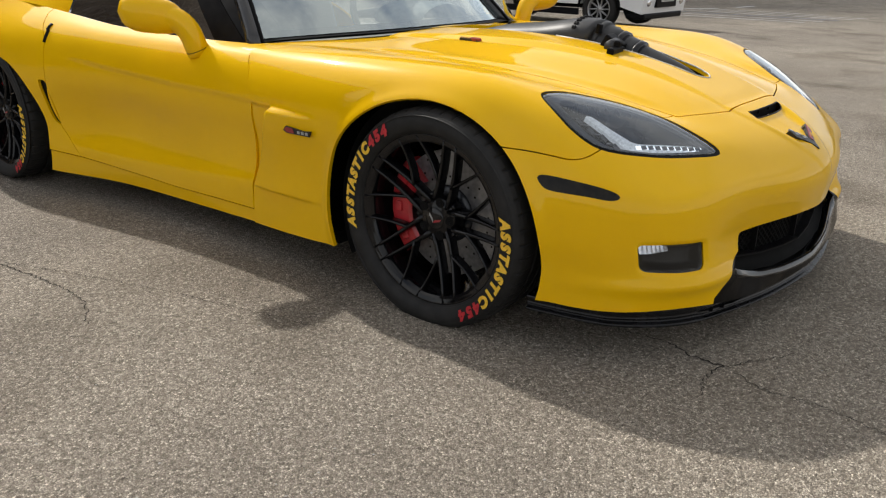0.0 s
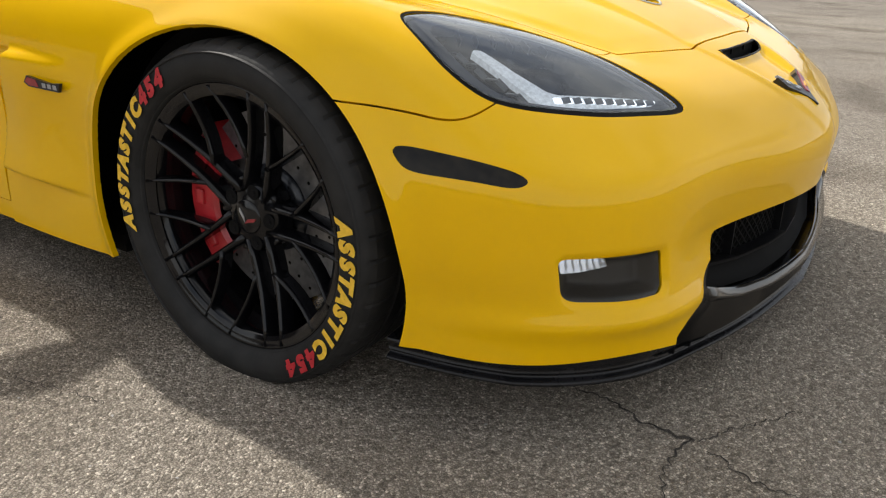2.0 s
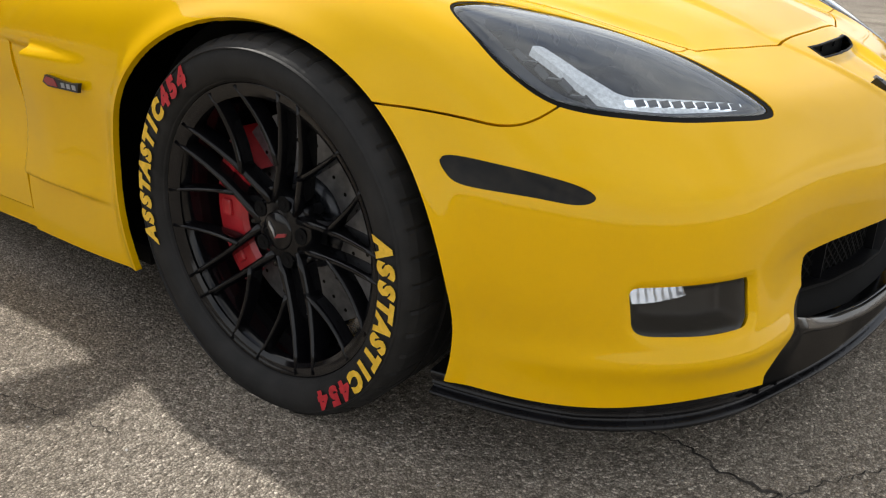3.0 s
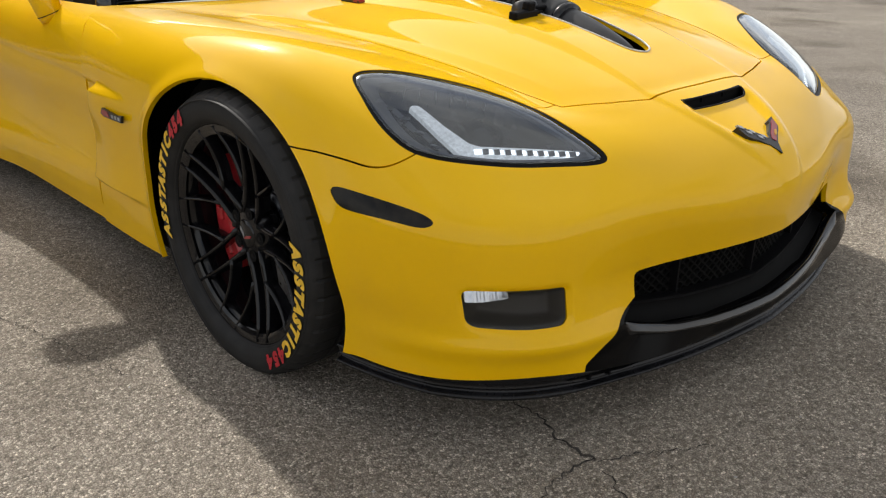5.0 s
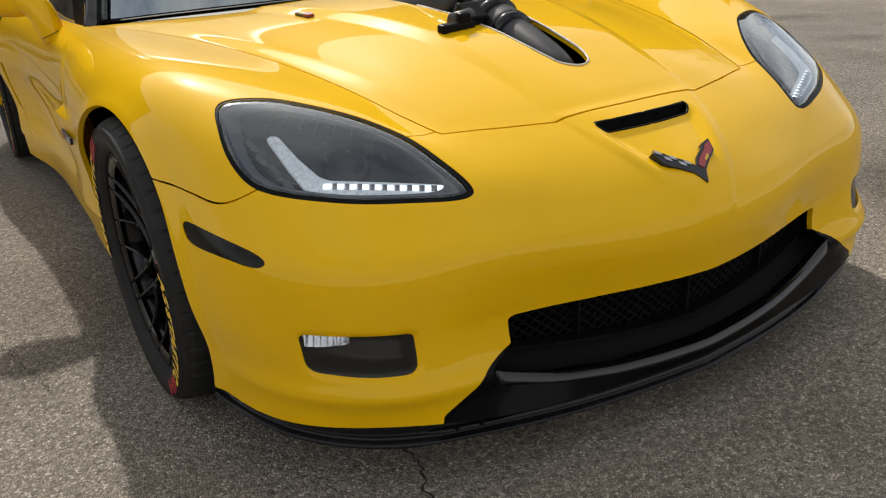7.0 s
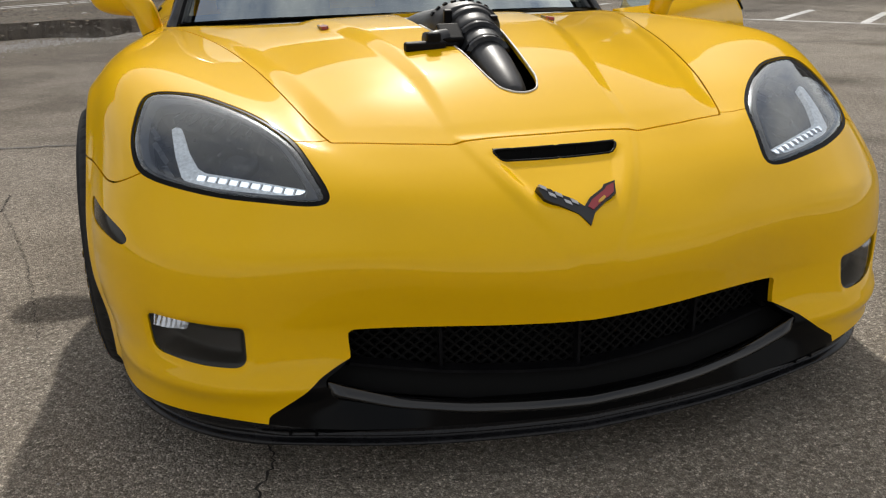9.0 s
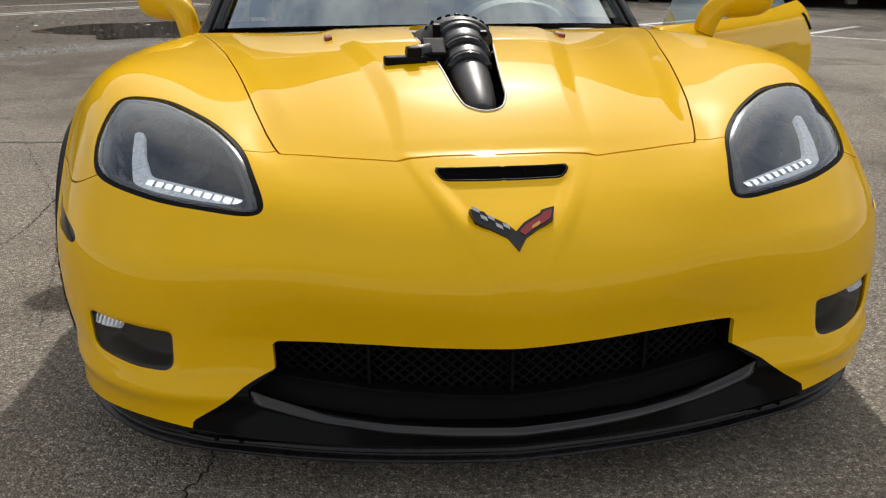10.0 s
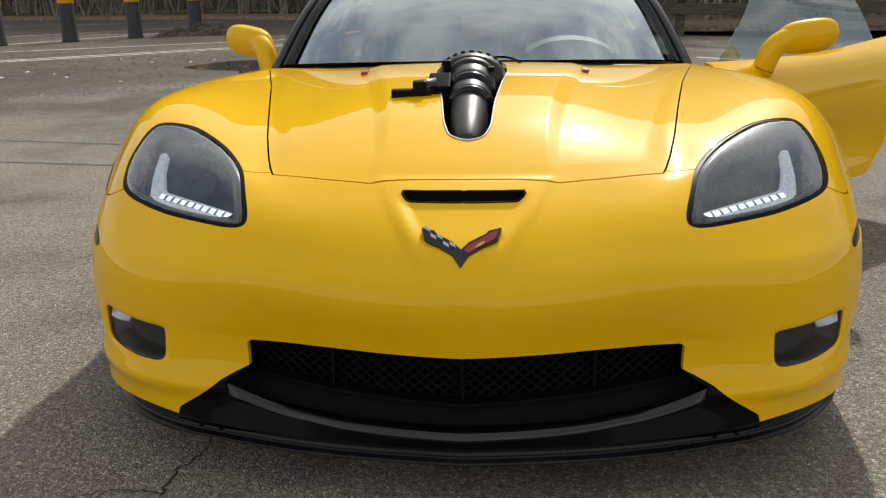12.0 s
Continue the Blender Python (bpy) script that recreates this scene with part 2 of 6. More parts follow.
def loop(points, n=96):
    """A smooth closed curve through the points (end not repeated)."""
    p = np.asarray(points, float)
    m = len(p)
    w = np.vstack([p[-3:], p, p[:4]])
    k = np.r_[0, np.cumsum(np.linalg.norm(np.diff(w, axis=0), axis=1) ** 0.5)]
    return natural(k, np.linspace(k[3], k[3 + m], n, endpoint=False)) @ w


def rounded(points, r, steps=5):
    """A closed polygon with its corners rounded by r (one value or one a corner)."""
    p = [np.asarray(q, float) for q in points]
    out = []
    for i, c in enumerate(p):
        a, b = p[i - 1] - c, p[(i + 1) % len(p)] - c
        la, lb = np.linalg.norm(a), np.linalg.norm(b)
        ri = r[i] if isinstance(r, (list, tuple)) else r
        d = min(ri, 0.45 * la, 0.45 * lb)
        s, e = c + a / la * d, c + b / lb * d
        for j in range(steps + 1):
            t = j / steps
            out.append((1 - t) ** 2 * s + 2 * t * (1 - t) * c + t * t * e)
    return np.array(out)


def seg_dist(p, a, b):
    ab = b - a
    t = np.clip(((p - a) @ ab) / max(ab @ ab, 1e-12), 0, 1)
    return np.linalg.norm(p - a - t[:, None] * ab, axis=1)


def inside_dist(p, poly):
    """Signed distance of 2D points to a closed polygon, negative inside."""
    d, odd = np.full(len(p), 1e9), np.zeros(len(p), bool)
    for a, b in zip(poly, np.roll(poly, -1, axis=0)):
        d = np.minimum(d, seg_dist(p, a, b))
        up = (a[1] > p[:, 1]) != (b[1] > p[:, 1])
        with np.errstate(divide="ignore", invalid="ignore"):
            odd ^= up & (p[:, 0] < (b[0] - a[0]) * (p[:, 1] - a[1]) / (b[1] - a[1]) + a[0])
    return np.where(odd, -d, d)


def line_dist(p, pts):
    d = np.full(len(p), 1e9)
    for a, b in zip(pts[:-1], pts[1:]):
        d = np.minimum(d, seg_dist(p, a, b))
    return d


def split(sheet, f):
    """Cuts a triangle sheet (V, F) along f = 0. Returns the part where f < 0 and the part where f > 0."""
    V, F = sheet[0].copy(), sheet[1]
    f = f.copy()
    f[np.abs(f) < 1e-7] = 0
    E = np.vstack([F[:, [0, 1]], F[:, [1, 2]], F[:, [2, 0]]])
    E = np.unique(np.sort(E, axis=1), axis=0)
    a, b = E[f[E[:, 0]] * f[E[:, 1]] < 0].T if len(E) else ([], [])
    t = f[a] / (f[a] - f[b])
    for end, other, tt in ((a, b, t), (b, a, 1 - t)):
        near = (tt < 0.22)
        order = np.argsort(-tt[near])
        i, j, s = end[near][order], other[near][order], tt[near][order]
        ok = f[i] != 0
        i, j, s = i[ok], j[ok], s[ok]
        V0 = sheet[0]
        V[i] = V0[i] + s[:, None] * (V0[j] - V0[i])
        f[i] = 0
    cross = E[f[E[:, 0]] * f[E[:, 1]] < 0]
    t = f[cross[:, 0]] / (f[cross[:, 0]] - f[cross[:, 1]])
    newv = V[cross[:, 0]] + t[:, None] * (V[cross[:, 1]] - V[cross[:, 0]])
    index = {(int(x), int(y)): len(V) + i for i, (x, y) in enumerate(cross)}
    V = np.vstack([V, newv])
    s = np.sign(f)[F]
    lo, hi = s.min(1), s.max(1)
    neg, pos = list(F[(hi <= 0) & (lo < 0)]), list(F[(lo >= 0) & (hi > 0)])
    for tri in F[(lo < 0) & (hi > 0)]:
        poly = []
        for i in range(3):
            p, q = int(tri[i]), int(tri[(i + 1) % 3])
            poly.append((p, np.sign(f[p])))
            if f[p] * f[q] < 0:
                poly.append((index[(min(p, q), max(p, q))], 0))
        for side, out in ((-1, neg), (1, pos)):
            ring = [p for p, sg in poly if sg * side >= 0]
            for i in range(1, len(ring) - 1):
                out.append((ring[0], ring[i], ring[i + 1]))
    return tidy(V, neg), tidy(V, pos)


def tidy(V, F):
    F = np.asarray(F, int).reshape(-1, 3)
    used, inv = np.unique(F, return_inverse=True)
    return V[used], inv.reshape(-1, 3)


def join_sheets(*sheets):
    V, F, n = [], [], 0
    for v, f in sheets:
        V.append(v)
        F.append(f + n)
        n += len(v)
    return np.vstack(V), np.vstack(F)


def normals_of(V, F):
    n = np.zeros_like(V)
    c = np.cross(V[F[:, 1]] - V[F[:, 0]], V[F[:, 2]] - V[F[:, 0]])
    for i in range(3):
        np.add.at(n, F[:, i], c)
    return n / np.maximum(np.linalg.norm(n, axis=1), 1e-12)[:, None]


def border(F):
    """Directed edges that only one triangle uses."""
    E = np.vstack([F[:, [0, 1]], F[:, [1, 2]], F[:, [2, 0]]])
    _, inv, cnt = np.unique(np.sort(E, axis=1), axis=0, return_inverse=True, return_counts=True)
    return E[cnt[inv.ravel()] == 1]


def panel(name, sheet, mat, parent, depth=0.012, label="", bare=None):
    """A body panel: the sheet with its rims turned in by a small radius and then inwards by depth."""
    V, F = sheet
    N = normals_of(V, F)
    E = border(F)
    if bare is not None:
        E = E[~(bare[E[:, 0]] & bare[E[:, 1]])]
    rim, inv = np.unique(E, return_inverse=True)
    E2 = inv.reshape(-1, 2)
    n0 = len(V)
    a = V[rim] - N[rim] * depth
    V2 = np.vstack([V, V[rim], a])
    m = len(rim)
    side = [(n0 + j, n0 + i, n0 + m + i, n0 + m + j) for i, j in E2]
    ob = link_mesh(name, V2, list(map(tuple, F)) + side, mat, parent, label)
    return ob


def grid_sheet(P):
    """Triangles over a grid of points P[i, j]."""
    nu, nv = P.shape[:2]
    idx = np.arange(nu * nv).reshape(nu, nv)
    a, b, c, d = idx[:-1, :-1].ravel(), idx[1:, :-1].ravel(), idx[1:, 1:].ravel(), idx[:-1, 1:].ravel()
    return P.reshape(-1, 3), np.vstack([np.c_[a, b, c], np.c_[a, c, d]])


def weld(sheet, eps=1e-4):
    V, F = sheet
    key = np.round(V / eps).astype(np.int64)
    _, first, inv = np.unique(key, axis=0, return_index=True, return_inverse=True)
    F = inv.ravel()[F]
    F = F[(F[:, 0] != F[:, 1]) & (F[:, 1] != F[:, 2]) & (F[:, 2] != F[:, 0])]
    return V[first], F


def box(bm, x0, y0, z0, x1, y1, z1, bevel=0.0):
    made = bmesh.ops.create_cube(bm, size=1, matrix=Matrix.LocRotScale(((x0 + x1) / 2, (y0 + y1) / 2, (z0 + z1) / 2), None, (x1 - x0, y1 - y0, z1 - z0)))
    if bevel:
        edges = {e for v in made["verts"] for e in v.link_edges}
        bmesh.ops.bevel(bm, geom=list(edges), offset=bevel, segments=2, affect="EDGES", profile=0.5)


def lathe(profile, n, axis="x", arc=(0, 2 * math.pi)):
    """A turned form: profile rows of (along, radius), about the axis. Returns verts, faces."""
    verts, faces, m = [], [], len(profile)
    full = abs(arc[1] - arc[0] - 2 * math.pi) < 1e-6
    cols = n if full else n + 1
    for i in range(cols):
        t = arc[0] + (arc[1] - arc[0]) * i / n
        for s, r in profile:
            verts.append({"x": (s, r * math.cos(t), r * math.sin(t)), "z": (r * math.cos(t), r * math.sin(t), s), "y": (r * math.sin(t), s, r * math.cos(t))}[axis])
    for i in range(n):
        for j in range(m - 1):
            a, b = i * m + j, ((i + 1) % cols) * m + j
            faces.append((a, b, b + 1, a + 1))
    return verts, faces


def tube(points, radii, n=12, cap=True):
    """A tube along points with one radius or one a point. Returns verts, faces."""
    p = [Vector(q) for q in points]
    radii = radii if isinstance(radii, (list, tuple, np.ndarray)) else [radii] * len(p)
    verts, faces, side = [], [], None
    for i, c in enumerate(p):
        d = (p[min(i + 1, len(p) - 1)] - p[max(i - 1, 0)]).normalized()
        if side is None:
            side = d.orthogonal().normalized()
        side = (side - d * side.dot(d)).normalized()
        up = d.cross(side)
        for k in range(n):
            t = 2 * math.pi * k / n
            verts.append(c + (side * math.cos(t) + up * math.sin(t)) * radii[i])
    for i in range(len(p) - 1):
        for k in range(n):
            a, b = i * n + k, i * n + (k + 1) % n
            faces.append((a, b, b + n, a + n))
    if cap:
        faces.append(tuple(reversed(range(n))))
        faces.append(tuple(range(len(p) * n - n, len(p) * n)))
    return verts, faces
# ---- the ground ----
GX = np.r_[np.linspace(-900, -40, 12), np.linspace(-30, -4, 14), np.linspace(-3, 3, 41), np.linspace(4, 30, 14), np.linspace(40, 900, 12)]
GY = np.r_[np.linspace(-900, -40, 12), np.linspace(-30, -4, 14), np.linspace(-3, 6, 61), np.linspace(7, 30, 16), np.linspace(40, 900, 12)]
gx, gy = np.meshgrid(GX, GY, indexing="ij")
# a shallow drain fall by the rear wheels
gz = -0.033 * np.clip(gx - 1.8, 0, 25) - 0.05 * np.clip((gy - 0.7) / 1.5, 0, 1) ** 2 * np.clip((7 - gy) / 3.5, 0, 1) * np.clip((8 - np.abs(gx)) / 4, 0, 1)
ground = link_mesh("ground", *grid_sheet(np.stack([gx, gy, gz], -1)), ASPHALT)
tagged(ground, "worn grey asphalt of a parking lot", "ground", kind="structure")

# ---- the car: outer skin ----
car = thing("sports_car", "bright yellow low sports coupe with black wheels on asphalt", "car")
# Rings from the lower edge to the spine, each from the nose's middle round to the door: half width, length, height
SKIRT = [(0, -.815, .13), (.24, -.80, .135), (.48, -.765, .145), (.66, -.70, .16), (.80, -.575, .155), (.875, -.36, .155), (.905, 0, .165), (.905, .42, .13), (.895, .85, .115)]
BUMPER_LOW = [(0, -.80, .21), (.235, -.78, .215), (.47, -.735, .23), (.65, -.703, .25), (.80, -.573, .25), (.88, -.355, .25), (.915, 0, .26), (.912, .42, .25), (.895, .85, .235)]
BUMPER_MID = [(0, -.8, .315), (.235, -.772, .32), (.46, -.722, .32), (.644, -.690, .33), (.81, -.563, .33), (.896, -.345, .335), (.924, 0, .35), (.915, .42, .34), (.885, .85, .33)]
BUMPER_BROW = [(0, -.812, .418), (.23, -.790, .422), (.46, -.732, .428), (.649, -.678, .43), (.81, -.548, .425), (.896, -.34, .42), (.926, 0, .45), (.925, .42, .43), (.885, .85, .42)]
WAIST = [(0, -.775, .49), (.22, -.75, .487), (.455, -.695, .487), (.639, -.632, .488), (.8, -.517, .49), (.883, -.33, .5), (.929, 0, .545), (.935, .42, .515), (.9, .85, .51)]
SHOULDER = [(0, -.7, .547), (.215, -.68, .54), (.445, -.63, .543), (.604, -.565, .552), (.755, -.455, .575), (.853, -.29, .602), (.904, 0, .65), (.92, .42, .63), (.888, .85, .612)]
FENDER_TOP = [(0, -.61, .588), (.21, -.6, .583), (.43, -.55, .588), (.559, -.45, .627), (.675, -.33, .664), (.766, -.2, .698), (.814, 0, .725), (.85, .42, .715), (.85, .85, .685)]
HOOD_SIDE = [(0, -.55, .608), (.21, -.54, .608), (.425, -.49, .607), (.475, -.33, .647), (.53, -.15, .681), (.58, .02, .703), (.645, .27, .720), (.715, .57, .725), (.775, .89, .715)]
HOOD_CREASE = [(0, -.50, .625), (.13, -.43, .645), (.22, -.27, .686), (.25, -.1, .712), (.28, .05, .725), (.30, .17, .731), (.32, .30, .735), (.35, .46, .736), (.37, .66, .731)]
SPINE = [(0, -.43, .648), (0, -.30, .680), (0, -.13, .709), (0, .02, .729), (0, .15, .738), (0, .26, .742), (0, .38, .744), (0, .52, .743), (0, .68, .739)]
RINGS = [SKIRT, BUMPER_LOW, BUMPER_MID, BUMPER_BROW, WAIST, SHOULDER, FENDER_TOP, HOOD_SIDE, HOOD_CREASE, SPINE]
U_KNOTS = [0, .24, .47, .66, .85, 1.09, 1.44, 1.85, 2.28]
V_KNOTS = [0, .085, .18, .265, .35, .43, .535, .68, .95, 1.22]


def skin(rings, uk, vk, nu, nv, mirror):
    C = np.array(rings)
    if mirror:
        left = C[:, :0:-1] * (-1, 1, 1)
        C = np.concatenate([left, C], 1)
        uk = [-u for u in uk[:0:-1]] + list(uk)
        over = C[-2:-5:-1, ::-1]
        vk = list(vk) + [2 * vk[-1] - v for v in vk[-2:-5:-1]]
        C = np.concatenate([C, over], 0)
    u = np.linspace(uk[0], uk[-1], nu)
    v = np.linspace(0, vk[9] if mirror else vk[-1], nv)
    return np.einsum("ik,kjc,lj->lic", natural(vk, v), C, natural(uk, u))


def smooth(x):
    x = np.clip(x, 0, 1)
    return x * x * (3 - 2 * x)


# outlines on the skin, in half-width, length and height
LAMP = [(.755, -.256, .677), (.704, -.264, .683), (.655, -.285, .677), (.602, -.333, .664), (.548, -.394, .647), (.498, -.462, .62), (.476, -.51, .602),
        (.458, -.567, .577), (.441, -.62, .548), (.443, -.643, .534), (.466, -.646, .529), (.545, -.615, .531), (.625, -.575, .536), (.693, -.53, .545),
        (.741, -.49, .554), (.774, -.45, .567), (.787, -.408, .587), (.789, -.36, .615), (.778, -.303, .649)]
HOOD = [(-.1, -.562), (0, -.562), (.11, -.561), (.165, -.563), (.195, -.564), (.30, -.537), (.416, -.499), (.428, -.47), (.447, -.41), (.478, -.295), (.535, -.05), (.607, .25), (.68, .515), (.79, .92), (.6, 1.1), (-.1, 1.1)]
MARKER = [(-.340, .494), (-.350, .5), (-.40, .498), (-.458, .49), (-.51, .478), (-.533, .468), (-.540, .46), (-.531, .453), (-.484, .457), (-.409, .462), (-.367, .467), (-.350, .479)]
FOG = rounded([(.782, .339), (.611, .331), (.612, .259), (.69, .259), (.776, .267)], [.012, .012, .022, .02, .02])
MOUTH = [(-.1, .319), (0, .319), (.122, .321), (.24, .322), (.352, .32), (.425, .317), (.433, .31), (.431, .262), (.455, .244), (.480, .231), (.478, .217), (.45, .208), (.40, .197), (.33, .187), (.23, .176), (.12, .170), (0, .166), (-.1, .166)]
LIP = [(-.1, .28), (.40, .28), (.434, .262), (.49, .234), (.54, .198), (.583, .170), (.61, .05), (-.1, .05)]
VENT = np.vstack([[(-.1, .580), (-.1, .5925)], rounded([(0, .5925), (.129, .5915), (.114, .580), (0, .580)], [.001, .009, .007, .001], 6)])
ARCH, ARCH_R = (.017, .261), .390
L1 = Vector((.66, .74, .22)).normalized()
L2 = Vector((.45, -.55, .70)).normalized().cross(L1).normalized()
LAMP_AX = np.array([L1, L2]).T


def door_line(z):
    return np.interp(z, [.05, .26, .33, .57, .65, .72], [.812, .803, .79, .788, .812, .87])


def on_lamp(p):
    return (np.abs(p) * (1, 0, 0) + p * (0, 1, 1)) @ LAMP_AX


def sculpt(P):
    """The pressed detail of the front: nose scoop, fog lamp pockets, wheel lips and the step behind the wheels."""
    P = P.copy()
    ax, y, z = np.abs(P[:, 0]), P[:, 1].copy(), P[:, 2].copy()
    sx = np.sign(P[:, 0])
    # fog lamp pockets and the rolled edge below them
    m = (y < -.4) & (z < .42) & (ax > .5)
    d = np.full(len(P), 1.0)
    d[m] = inside_dist(np.c_[ax, z][m], FOG)
    into = .008 * smooth((.010 - d) / .014)
    P[:, 1] += into * .8
    P[:, 0] -= into * .55 * sx
    # the brow stands over the corner of the mouth
    P[:, 1] += .0026 * smooth((.346 - z) / .024) * smooth((z - .20) / .13) * smooth((.60 - ax) / .14) * smooth((ax - .33) / .10) * (y < -.5)
    # rolled lower edge of the nose
    low = .012 * np.exp(-((z - .222) / .022) ** 2) * smooth((ax - .42) / .1) * (y < -.3)
    P[:, 1] -= low * np.clip(-(y + .36) / .3, 0, 1)
    P[:, 0] += low * .4 * sx * np.clip(-(y + .36) / .2, 0, 1)
    # slight prow in the middle of the nose
    P[:, 1] -= .011 * np.maximum(0, 1 - ax / .34) * smooth((.50 - z) / .09) * smooth((z - .10) / .1) * (y < -.5)
    # raised beak between the hood's steps, tapering down past the emblem
    beak = .0032 * smooth((np.interp(z, [.40, .46, .605], [.03, .066, .196]) - ax) / .026) * smooth((z - .40) / .05) * (y < -.45) * smooth((.612 - z) / .01)
    P[:, 1] -= .8 * beak
    P[:, 2] += .5 * beak
    # wheel lips
    r = np.hypot(y - ARCH[0], z - ARCH[1])
    lip = .009 * np.exp(-(np.maximum(r - ARCH_R, 0) / .022) ** 2) * (ax > .6)
    P[:, 0] += lip * sx
    # the raised panel behind the wheel, its rear end a step
    end = .665 + (.548 - z) * .4
    band = smooth((.548 - z) / .012) * smooth((z - .252) / .012)
    out = .024 * smooth((y - .40) / .26) * smooth((end - y) / .008) * band
    P[:, 0] += (out - .012 * smooth((y - end) / .01) * band) * sx * (ax > .6)
    return P


def where(mask, d):
    return np.where(mask, d, 1.0)


def by_side(sheet):
    """The right-hand and left-hand halves of a symmetrical pair of pieces."""
    V, F = sheet
    c = V[F].mean(1)[:, 0]
    return tidy(V, F[c < 0]), tidy(V, F[c > 0])


def scoop(P):
    """The hollow that leads up into the nose slot."""
    P = P.copy()
    ax, y, z = np.abs(P[:, 0]), P[:, 1], P[:, 2].copy()
    side = .058 + .070 * np.clip((z - .50) / .085, 0, 1)
    dip = .016 * smooth((z - .495) / .07) * smooth((side - ax + .014) / .034) * smooth((.592 - z) / .020) * (y < -.5)
    P[:, 1] += .75 * dip
    P[:, 2] -= .55 * dip
    return P


front = skin(RINGS, U_KNOTS, V_KNOTS, 701, 221, True)
front = weld(grid_sheet(front))
front = (sculpt(front[0]), front[1])
front = (front[0], front[1]) if normals_of(*front)[np.argmax(front[0][:, 2]), 2] > 0 else (front[0], front[1][:, ::-1])


def cut(sheet, field):
    """Cuts by a function of half-width, length, height and the points."""
    V = sheet[0]
    return split(sheet, field(np.abs(V[:, 0]), V[:, 1], V[:, 2], V))


GAP = .0020
lamp_poly = loop(np.array(LAMP) @ LAMP_AX, 120)
lamp_field = lambda ax, y, z, V: where((z > .48) & (y < -.1) & (ax > .38), inside_dist(on_lamp(V), lamp_poly))
hood_field = lambda ax, y, z, V: where(z > .5, inside_dist(np.c_[ax, y], np.array(HOOD)))
arch_field = lambda ax, y, z, V: where(ax > .6, np.hypot(y - ARCH[0], z - ARCH[1]) - ARCH_R)
marker_field = lambda ax, y, z, V: where((ax > .6) & (y < -.2), inside_dist(np.c_[y, z], loop(MARKER, 60)))
fog_field = lambda ax, y, z, V: where((y < -.4) & (z < .45), inside_dist(np.c_[ax, z], FOG))
mouth_field = lambda ax, y, z, V: where((y < -.5) & (z < .4), inside_dist(np.c_[ax, z], np.array(MOUTH)))
vent_field = lambda ax, y, z, V: where((y < -.5) & (z > .5), inside_dist(np.c_[ax, z], np.array(VENT)))
lip_field = lambda ax, y, z, V: where((y < -.5) & (z < .3), inside_dist(np.c_[ax, z], np.array(LIP)))
SEAM = curve([(-.12, .560), (-.20, .559), (-.293, .554), (-.373, .546), (-.415, .542), (-.438, .548), (-.462, .573)], 40)
FENDER = np.vstack([[(1.2, .560)], SEAM, [(-.487, .59), (-.489, .66), (-.49, 1.2), (1.2, 1.2)]])
seam_field = lambda ax, y, z, V: np.where(y > .05, np.where(ax > .5, -.5, .5), where(ax > .38, inside_dist(np.c_[y, z], FENDER)))

_, front = cut(front, arch_field)
hood_sheet, rest = cut(front, lambda *a: hood_field(*a) + GAP)
_, rest = cut(rest, lambda *a: hood_field(*a) - GAP)
front, _ = cut(rest, lambda ax, y, z, V: where(ax > .5, y - door_line(z) + GAP) * np.where(ax > .5, 1, -1))
lamp_sheet, front = cut(front, lambda *a: lamp_field(*a) - .001)
fender_sheet, front = cut(front, lambda *a: seam_field(*a) - .0016)
fender_sheet = cut(fender_sheet, lambda *a: seam_field(*a) + .0016)[0]
marker_sheet, front = cut(front, marker_field)
fog_sheet, front = cut(front, fog_field)
_, front = cut(front, mouth_field)
_, front = cut(front, vent_field)
lip_sheet, front = cut(front, lip_field)
SLOT = [(-.075, .62), (-.100, .35), (-.102, .13), (-.086, -.02), (-.067, -.19), (-.055, -.325), (-.040, -.392), (0, -.416), (.038, -.400), (.054, -.349), (.063, -.20), (.082, -.02), (.097, .12), (.096, .35), (.078, .62)]


def hood_form(V):
    """Evens out the hood and presses its raised middle: a plateau between two sloping steps that widen to the rear."""
    V = V.copy()
    ax, y, z = np.abs(V[:, 0]), V[:, 1], V[:, 2]
    B = np.stack([y ** i * ax ** (2 * j) for i in range(5) for j in range(4)], 1)
    even = B @ np.linalg.lstsq(B, z, rcond=None)[0]
    d = -inside_dist(np.c_[ax, y], np.array(HOOD))
    foot = .195 + .155 * smooth((y + .58) / 1.25) + .02 * np.clip((y + .56) / 1.2, 0, 1)
    wide = np.interp(y, [-.56, -.3, .1, .6], [.018, .034, .046, .05])
    rise = np.interp(y, [-.56, -.3, .1, .7], [.0012, .0095, .0115, .009])
    even = even + .012 * np.sin(np.pi * np.clip((y + .56) / 1.2, 0, 1))
    V[:, 2] += smooth(d / .06) * (even - z) + rise * np.clip((foot - ax) / wide, 0, 1)
    return V


hood_sheet = (hood_form(hood_sheet[0]), hood_sheet[1])
_, hood_sheet = split(hood_sheet, inside_dist(hood_sheet[0][:, :2], rounded(SLOT, .02, 3)))
panel("hood", hood_sheet, YELLOW, car, label="yellow hood with a slot cut out round the intake")
front = (scoop(front[0]), front[1])
at_slot = (np.abs(front[0][:, 0]) < .145) & (front[0][:, 2] > .555) & (front[0][:, 2] < .597) & (front[0][:, 1] > -.72)
panel("bumper_cover", front, YELLOW, car, bare=at_slot)
for p in by_side(fender_sheet):
    panel("front_fender", p, YELLOW, car)
lower_lip = panel("lower_lip", lip_sheet, LIP_BLACK, car, .03, label="gloss black lower lip of the front bumper")

